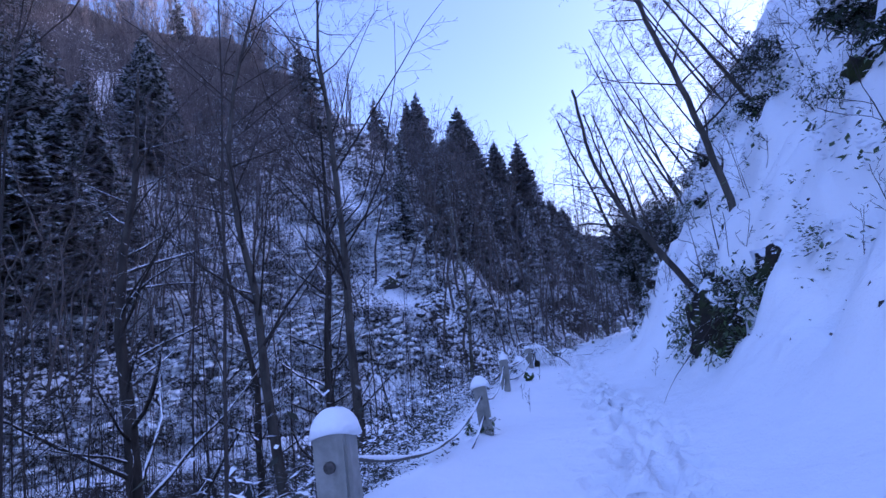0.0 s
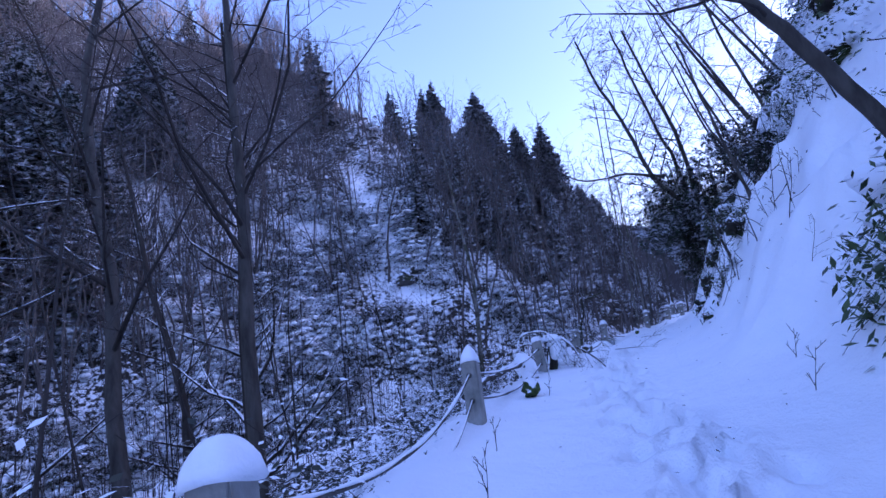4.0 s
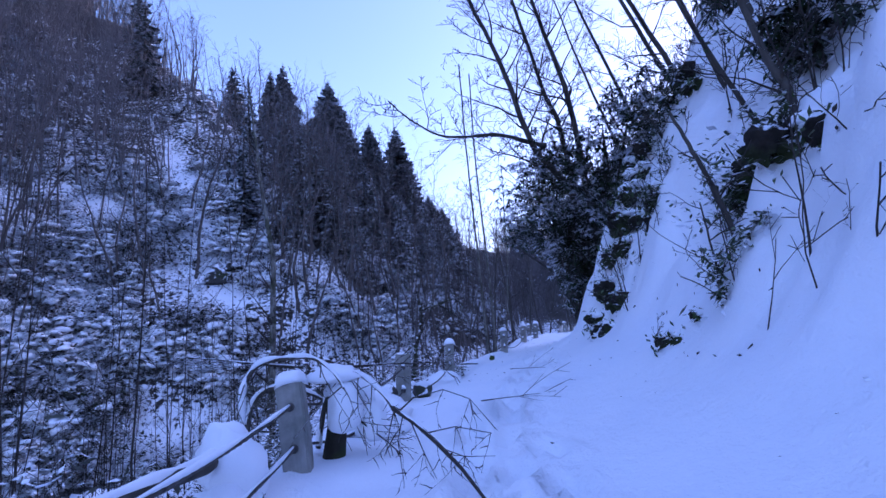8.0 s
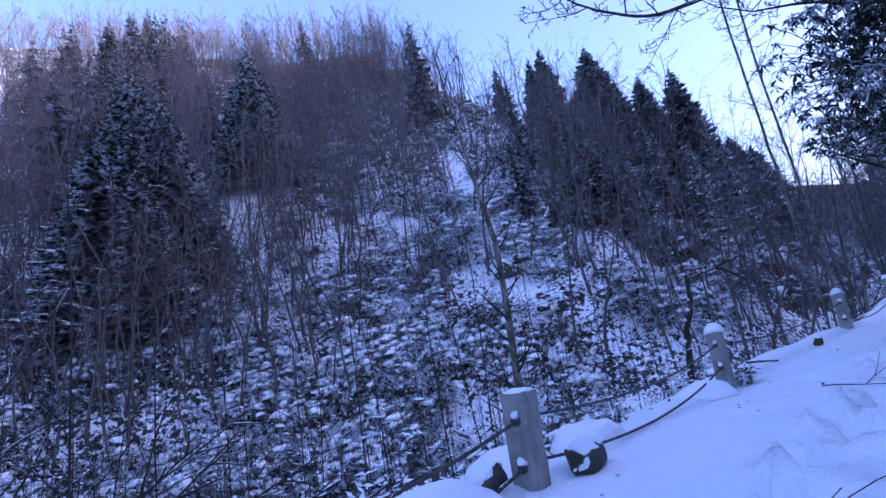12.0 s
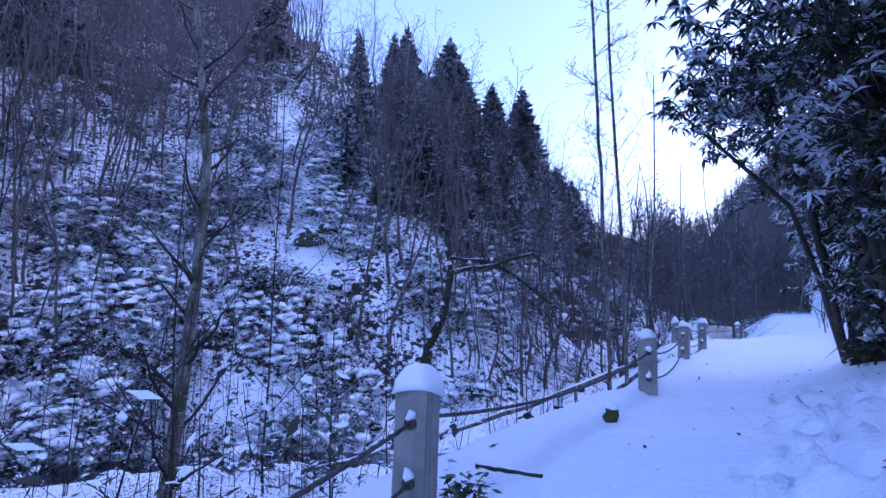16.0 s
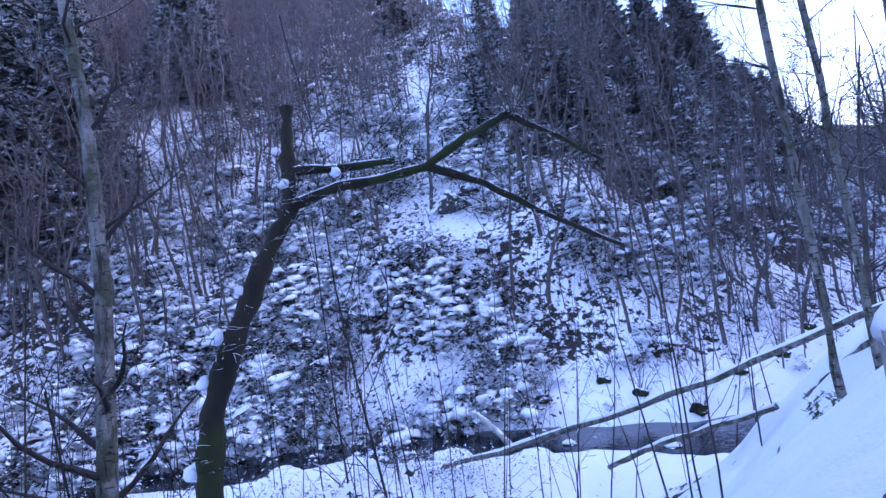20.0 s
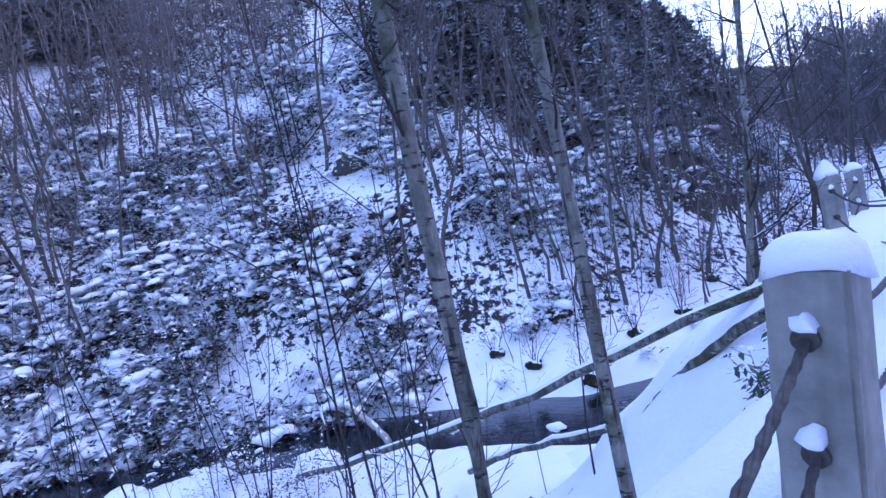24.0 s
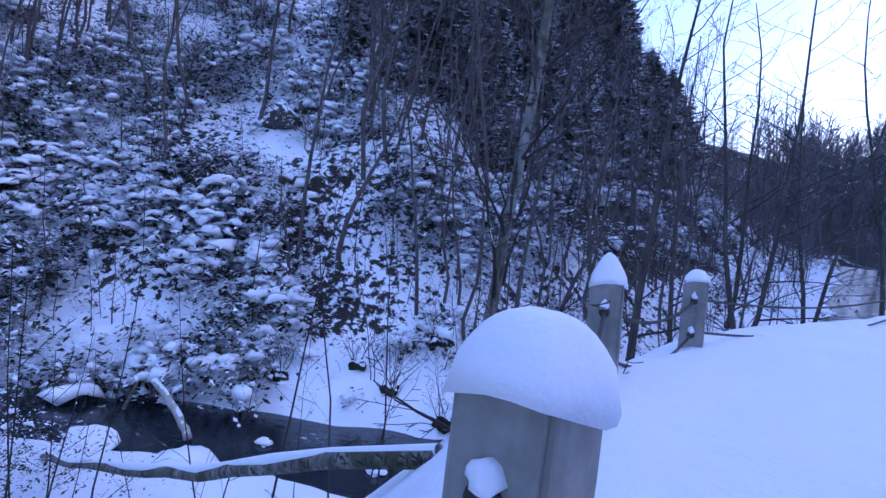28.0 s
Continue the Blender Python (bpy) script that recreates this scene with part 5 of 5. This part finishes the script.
def log(name, a, b, r0, r1, seed, label, mat=None, snow=True):
    rnd = random.Random(seed)
    a, b = Vector(a), Vector(b)
    root = new(name)
    root.location = a
    n = 14
    bow = Vector((rnd.gauss(0, 1), rnd.gauss(0, 1), rnd.uniform(0, 1))) * (b - a).length * 0.018
    pts = [(b - a) * (k / n) + bow * math.sin(math.pi * k / n) + Vector((rnd.gauss(0, 1), rnd.gauss(0, 1), rnd.gauss(0, 1))) * min(r0 * 0.4, 0.004 * (b - a).length) for k in range(n + 1)]
    rad = [r0 + (r1 - r0) * k / n for k in range(n + 1)]
    acc = Acc()
    acc.tube([pts[0] * 1.0] + pts + [pts[-1]], [r0 * 0.1] + rad + [r1 * 0.1], 9)
    part("trunk", acc, mat or M_BIRCH, root)
    if snow:
        sn = Acc()
        sn.tube([p + Vector((0, 0, r * 0.75)) for p, r in zip(pts, rad)], [r * (0.15 + 0.85 * rnd.random()) for r in rad], 8)
        part("snow_ridge", sn, M_SNOW, root, "ridge of snow along the log")
    tagged(root, label, "fallen log")


log("fallen_log", (-4.3, 40.7, -4.3), (-2.6, 40.5, -5.75), 0.11, 0.13, 1, "bleached bare log leaning into the stream", M_PALE, snow=False)
log("fallen_log", (8.4, 30.5, 0.1), (-4.0, 37.2, -5.3), 0.055, 0.09, 2, "long snow-topped fallen trunk lying across the stream bank")
log("fallen_log", (6.4, 32.3, -2.0), (2.0, 36.8, -4.9), 0.05, 0.08, 3, "thin snowy fallen branch above the stream")
log("fallen_log", (-6.0, 41.6, -4.9), (-6.3, 41.3, -6.0), 0.06, 0.06, 4, "pale snag standing in the stream", snow=False)
log("fallen_log", (8.3, 29.6, 0.1), (6.9, 32.5, -1.9), 0.05, 0.07, 5, "snowy branch fallen down the slope below the fence")
log("wooden_stake", (4.86, 19.25, 0.3), (5.2, 19.2, 0.28), 0.018, 0.014, 6, "dark broken stake lying on the snow", M_BARK_SNOWY, snow=False)
log("fallen_log", (2.0, 8.6, 0.3), (2.55, 11.5, 0.4), 0.03, 0.045, 7, "snow-covered pole leaning along the fence", M_BARK)
log("fallen_log", (3.1, 14.0, 0.05), (3.5, 14.6, 0.35), 0.05, 0.06, 8, "snow-covered broken wood at the foot of a post", M_BARK)


def branch_spray(name, a, way, length, r, seed, label, sub=(12, 5), mat=None, up=0.0):
    rnd = random.Random(seed)
    lines = []
    grow(rnd, (0, 0, 0), way, length, r, 0, 2, lines, 0.1, up, sub, 0.45, 0.55, 0.15)
    acc = Acc()
    for level, pts, rad in lines:
        acc.tube(pts, np.maximum(rad, 0.002), (7, 4, 3)[level])
    ob = part(name, acc, mat or M_TWIG)
    ob.location = a
    tagged(ob, label, "branch")




def dead_branch():
    """A dead bough that lies out from the fence with a few long bare twigs."""
    root = new("dead_branch")
    root.location = (3.54, 11.55, 0.5)
    rnd = random.Random(61)
    for name, pts, r0, r1 in (("bough", [(3.5, 11.6, 0.56), (3.62, 11.38, 0.5), (3.72, 11.2, 0.42), (3.82, 11.0, 0.33), (3.92, 10.8, 0.2)], 0.015, 0.008), ("twig", [(3.53, 11.55, 0.54), (3.62, 11.42, 0.63), (3.78, 11.25, 0.68), (3.9, 11.1, 0.64), (4.0, 10.95, 0.5)], 0.005, 0.002),
                              ("twig", [(3.68, 11.27, 0.46), (3.82, 11.15, 0.5), (3.98, 11.0, 0.48)], 0.004, 0.002), ("twig", [(3.56, 11.5, 0.54), (3.52, 11.45, 0.4), (3.54, 11.4, 0.2)], 0.004, 0.002), ("twig", [(3.74, 11.15, 0.4), (3.85, 11.1, 0.36), (4.0, 11.05, 0.36)], 0.003, 0.0015), ("twig", [(3.6, 11.4, 0.5), (3.66, 11.36, 0.34), (3.72, 11.34, 0.2)], 0.004, 0.002)):
        acc = Acc()
        p = [Vector(q) - root.location for q in pts]
        acc.tube(p, [r0 + (r1 - r0) * k / (len(p) - 1) for k in range(len(p))], 6)
        for k in range(4):
            lines = []
            grow(rnd, p[rnd.randrange(1, len(p))], (rnd.gauss(0, 0.6), rnd.gauss(-0.4, 0.5), -0.4), rnd.uniform(0.12, 0.3), 0.0022, 0, 1, lines, 0.25, -0.05, (2,), 0.5)
            for _, q, w in lines:
                acc.tube(q, np.maximum(w, 0.001), 3)
        part(name, acc, M_TWIG, root)
    tagged(root, "dead bough with long bare twigs lying out over the snow", "branch")


dead_branch()
branch_spray("fallen_branch", (2.94, 12.25, 0.77), (0.9, 0.35, 0.05), 1.1, 0.014, 2, "bare snowy branch caught on a fence post")
branch_spray("fallen_branch", (3.04, 12.35, 0.62), (0.5, -0.3, -0.5), 0.9, 0.01, 3, "drooping bare twigs hanging beside a fence post")
branch_spray("fallen_branch", (2.84, 12.15, 0.82), (-0.8, 0.1, 0.12), 0.9, 0.014, 4, "bare snowy branch arching over a fence post", mat=M_BARK_SNOWY)
branch_spray("fallen_twig", (5.3, 16.6, 0.33), (0.8, -0.6, 0.05), 1.0, 0.006, 5, "thin brown twig lying on the snow", sub=(3, 2))
branch_spray("fallen_twig", (4.3, 13.3, 0.33), (0.7, 0.6, -0.02), 1.4, 0.006, 6, "thin brown twig lying on the snow", sub=(4, 2))


def snow_heap(x, y, z, sx, sy, sz, seed, label="rounded heap of snow over a hidden rock"):
    ob = part("snow_mound", lump(random.Random(seed), sx, sy, sz, 0.25, 3), M_SNOW)
    ob.location = (x, y, z)
    tagged(ob, label, "snow mound")


for k, (x, y, z, sx, sy, sz) in enumerate([(3.08, 12.3, 0.72, 0.2, 0.16, 0.09), (3.24, 12.65, 0.5, 0.14, 0.12, 0.16), (2.62, 11.5, 0.25, 0.18, 0.16, 0.28), (3.4, 13.1, 0.2, 0.25, 0.3, 0.2), (3.3, 14.2, 0.2, 0.3, 0.35, 0.2)]):
    snow_heap(x, y, z, sx, sy, sz, 70 + k, "heap of snow lodged on tangled wood by the fence")
for k, (x, y, s) in enumerate([(5.2, 38.0, 1.5), (1.4, 38.6, 1.0), (6.6, 40.4, 0.7), (-1.2, 39.0, 1.0), (-4.6, 38.9, 0.9), (-8.0, 37.4, 1.1), (-11, 36.4, 0.9), (3.2, 41.4, 0.35), (-0.6, 41.4, 0.3), (7.4, 42.6, 0.5), (3.2, 38.0, 0.8)]):
    r = rock(x, y, RIVER_Z - 0.15, s * 0.95, s * 0.7, s * 0.5, 90 + k, "dark boulder in the stream", name="boulder", rot=k * 37)
    snow_heap(x, y, RIVER_Z + s * 0.16, s * 0.93, s * 0.68, s * 0.42, 110 + k, "thick cushion of snow on a stream boulder")
# the first two are dark rock added in place of a dark hole
for k, (x, y, s) in enumerate([(-11.6, 56.0, 1.2), (-10.6, 57.2, 0.8), (-18.8, 45.8, 0.55), (-17.4, 45.4, 0.4), (-16.1, 43.6, 0.7), (-14.5, 46.5, 0.6), (-7.5, 51.5, 0.7), (-7.9, 53.0, 0.5), (-23, 50, 0.8), (-3, 53, 0.8)]):
    rock(x, y, lie1(x, y), s, s * 0.8, s * 0.9, 130 + k, "dark mossy crag on the snowy hillside, two standing in for a hole", name="crag", rot=k * 50)


def leafy_plant(x, y, z, h, seed, label):
    rnd = random.Random(seed)
    root = new("bramble_plant")
    root.location = (x, y, z)
    lv = Acc()
    st = Acc()
    for k in range(6):
        lines = []
        grow(rnd, (0, 0, -0.1), (rnd.gauss(0, .4), rnd.gauss(0, .4), 1), h * rnd.uniform(.6, 1.1), 0.006, 0, 1, lines, 0.2, 0.02, (4,), 0.4)
        for level, pts, rad in lines:
            st.tube(pts, np.maximum(rad, 0.002), 4)
            for p in pts[2:]:
                leaf_cloud(rnd, lv, p, (0.03, 0.03, 0.03), 2, 0.07, droop=0.5)
    part("stem", st, M_TWIG, root)
    part("foliage", lv, M_IVY, root, "broad green leaves")
    tagged(root, label, "plant")


leafy_plant(8.0, 28.3, lie1(8.0, 28.3), 0.7, 1, "green leafy bramble on the slope below the fence")
leafy_plant(8.15, 28.6, lie1(8.15, 28.6), 0.6, 2, "green leafy bramble on the slope below the fence")
leafy_plant(6.72, 26.65, -0.75, 0.5, 3, "green bramble at the foot of an alder")
leafy_plant(4.8, 19.05, 0.12, 0.28, 4, "small green bramble by a fence post")
leafy_plant(1.98, 3.72, 0.0, 0.42, 5, "green bramble growing against a fence post")


def shrub(x, y, h, seed):
    """A clump of bare stems from one snowy stool."""
    rnd = random.Random(seed)
    root = new("bare_shrub")
    root.location = (x, y, lie1(x, y))
    for k in range(7):
        lines = []
        grow(rnd, (rnd.gauss(0, 0.08), rnd.gauss(0, 0.08), -0.1), (rnd.gauss(0, 0.45), rnd.gauss(0, 0.45), 1), h * rnd.uniform(0.5, 1.1), 0.02, 0, 2, lines, 0.16, 0.06, (7, 4), 0.4, 0.8, 0.3)
        acc = Acc()
        for level, pts, rad in lines:
            acc.tube(pts, np.maximum(rad, 0.005), (5, 3, 3)[level])
        part("stem", acc, M_TWIG, root)
    part("stool", lump(rnd, 0.36, 0.3, 0.3, 0.5, 3), M_EARTH, root, "dark mossy stool half under snow")
    tagged(root, "clump of bare stems growing on the snowy stream bank", "shrub", "shrubs on the stream bank")


for k, (x, y, h) in enumerate([(1.75, 45.3, 2.4), (4.0, 44.8, 2.4), (5.6, 47.5, 2.6), (0.0, 46.0, 2.2), (7.5, 50.5, 2.8), (4.6, 50.0, 3.0), (2.4, 48.2, 3.0), (-2.5, 44.6, 2.0), (9.0, 54.0, 3.0), (6.6, 53.0, 3.0)]):
    shrub(x, y, h, 300 + k)


def litter_and_flecks():
    """Dead leaves and bits of bark strewn over the path's snow, and dark flecks added over the bank."""
    rnd = random.Random(77)
    acc = Acc()
    for k in range(420):
        y = rnd.uniform(4, 26) if k % 3 else rnd.uniform(17, 24)
        x = np.interp(y, FENCE_Y, FENCE_X) + rnd.uniform(0.3, 3.4)
        a, l = rnd.uniform(0, 6.283), rnd.uniform(0.012, 0.04)
        c, d, s = Vector((x, y, lie1(x, y) + 0.012)), Vector((math.cos(a), math.sin(a), rnd.uniform(-0.2, 0.5))) * l, Vector((-math.sin(a), math.cos(a), rnd.uniform(-0.3, 0.6))) * l * 0.4
        acc.add([c, c + d * 0.5 + s, c + d, c + d * 0.5 - s], [(0, 1, 2, 3)])
    # added flecks stand in for the soft shading of the bank's uneven snow
    for k in range(520):
        y = rnd.uniform(-2, 24)
        x = np.interp(y, FENCE_Y, FENCE_X) + np.interp(y, FOOT_Y, FOOT_W) + abs(rnd.gauss(0, 1.8))
        a, l = rnd.uniform(0, 6.283), rnd.uniform(0.02, 0.07)
        c, d, s = Vector((x, y, lie1(x, y) + 0.015)), Vector((-0.4, math.cos(a), math.sin(a) - 0.5)) * l, Vector((-0.3, -math.sin(a), math.cos(a))) * l * 0.35
        acc.add([c, c + d * 0.5 + s, c + d, c + d * 0.5 - s], [(0, 1, 2, 3)])
    tagged(part("litter_and_flecks", acc, M_TWIG), "dead leaves and bark on the path's snow, dark flecks added on the bank", "leaves", kind="stuff")


litter_and_flecks()
for k, (x, y, h) in enumerate([(5.0, 6.6, 0.35), (5.3, 7.6, 0.3), (6.2, 10.8, 0.5), (6.9, 11.6, 0.8), (6.4, 9.2, 0.3), (6.0, 13.2, 0.4), (2.7, 5.2, 0.35), (2.6, 6.6, 0.3), (3.0, 9.3, 0.3), (3.2, 13.4, 0.35)]):
    branch_spray("grass_stem", (x, y, lie1(x, y) - 0.03), (0.15, -0.1, 1), h, 0.004, 200 + k, "dry stems standing up through the snow", sub=(4, 2), up=0.05)


def arch_branch(pts, r, seed, label):
    """A bent bough with snow lying along its upper side and twigs hanging from it."""
    rnd = random.Random(seed)
    root = new("arching_bough")
    root.location = pts[0]
    p = [Vector(q) - Vector(pts[0]) for q in pts]
    fine = []
    for i in range(len(p) - 1):
        a, b, c, d = p[max(i - 1, 0)], p[i], p[i + 1], p[min(i + 2, len(p) - 1)]
        for s in range(5):
            t = s / 5
            fine.append(0.5 * ((2 * b) + (c - a) * t + (2 * a - 5 * b + 4 * c - d) * t * t + (3 * b - a - 3 * c + d) * t**3))
    fine.append(p[-1])
    n = len(fine)
    acc, sn = Acc(), Acc()
    rad = [r * (1 - 0.6 * k / n) for k in range(n)]
    acc.tube(fine, rad, 7)
    for k in range(9):
        i = rnd.randrange(3, n - 1)
        lines = []
        grow(rnd, fine[i], (rnd.gauss(0, 0.6), rnd.gauss(0, 0.6), -0.8), rnd.uniform(0.2, 0.55), 0.005, 0, 1, lines, 0.2, -0.08, (4,), 0.5)
        for _, q, w in lines:
            acc.tube(q, np.maximum(w, 0.0018), 4)
    part("bough", acc, M_BARK, root)
    sn.tube([q + Vector((0, 0, w * 1.1)) for q, w in zip(fine, rad)], [w * (0.5 + 1.1 * abs(math.sin(k * 0.45 + seed))) for k, w in enumerate(rad)], 8)
    part("snow_ridge", sn, M_SNOW, root, "thick snow lying along the bough")
    tagged(root, label, "branch")


arch_branch([(2.5, 12.10, 0.4), (2.5, 12.11, 0.70), (2.60, 12.13, 0.85), (2.78, 12.15, 0.88), (2.96, 12.11, 0.87), (3.1, 12.05, 0.78), (3.18, 12.0, 0.66)], 0.018, 3, "snow-laden bough arching over a fence post")
arch_branch([(2.94, 12.40, 0.22), (3.04, 12.35, 0.62), (3.22, 12.30, 0.74), (3.44, 12.20, 0.57), (3.56, 12.15, 0.32)], 0.02, 5, "snow-laden bough sagging into the snow beside a post")
arch_branch([(2.29, 12.95, -0.18), (2.34, 12.85, 0.42), (2.54, 12.65, 0.64), (2.84, 12.50, 0.62), (3.14, 12.55, 0.42)], 0.022, 8, "snow-laden bough arching out of the brush")
for k, (x, y, z, sx, sy, sz) in enumerate([(2.55, 11.5, 0.35, 0.15, 0.14, 0.26), (3.16, 12.2, 0.45, 0.12, 0.1, 0.22), (3.36, 12.3, 0.35, 0.1, 0.1, 0.2), (3.3, 15.2, 0.2, 0.3, 0.3, 0.2), (3.3, 13.7, 0.2, 0.35, 0.4, 0.18), (3.6, 16.2, 0.15, 0.3, 0.4, 0.2), (4.4, 18.3, 0.16, 0.3, 0.3, 0.16)]):
    snow_heap(x, y, z if k < 3 else lie1(x, y) - 0.03, sx, sy, sz, 140 + k, "rounded mound of snow lodged beside the fence")
branch_spray("dry_stem", (5.8, 11.42, 0.78), (0.6, 0.3, 1.0), 1.4, 0.005, 260, "long thin dry stem leaning up the bank", sub=(3, 2))
for k, (x, y, h) in enumerate([(6.25, 12.45, 0.55), (6.17, 12.28, 0.2), (6.26, 12.02, 0.18), (6.33, 11.95, 0.16), (6.9, 12.9, 0.4), (6.75, 12.0, 0.5), (7.4, 12.7, 0.4)]):
    leafy_plant(x, y, lie1(x, y), h, 430 + k, "tuft of dark green leaves sticking out of the snowy bank")
# dark stems with leaves low on the bank
for k, (x, y, h) in enumerate([(7.2, 13.6, 0.9), (6.95, 13.3, 0.7), (7.6, 12.9, 1.0), (7.3, 15.4, 0.8), (7.9, 15.9, 0.9), (7.0, 9.8, 0.8), (7.3, 11.0, 0.9), (6.6, 7.4, 0.7), (7.0, 3.4, 0.8), (7.5, 4.8, 0.9), (6.7, 1.6, 0.7)]):
    leafy_plant(x, y, lie1(x, y), h, 400 + k, "leafy evergreen shoots growing out of the snowy bank")

# ---- the plan, brought to metres ----
bpy.context.view_layer.update()
for ob in list(scene.objects):
    if ob.parent is None and ob not in (cam, sun):
        ob.matrix_world = Matrix.Scale(UNIT, 4) @ ob.matrix_world
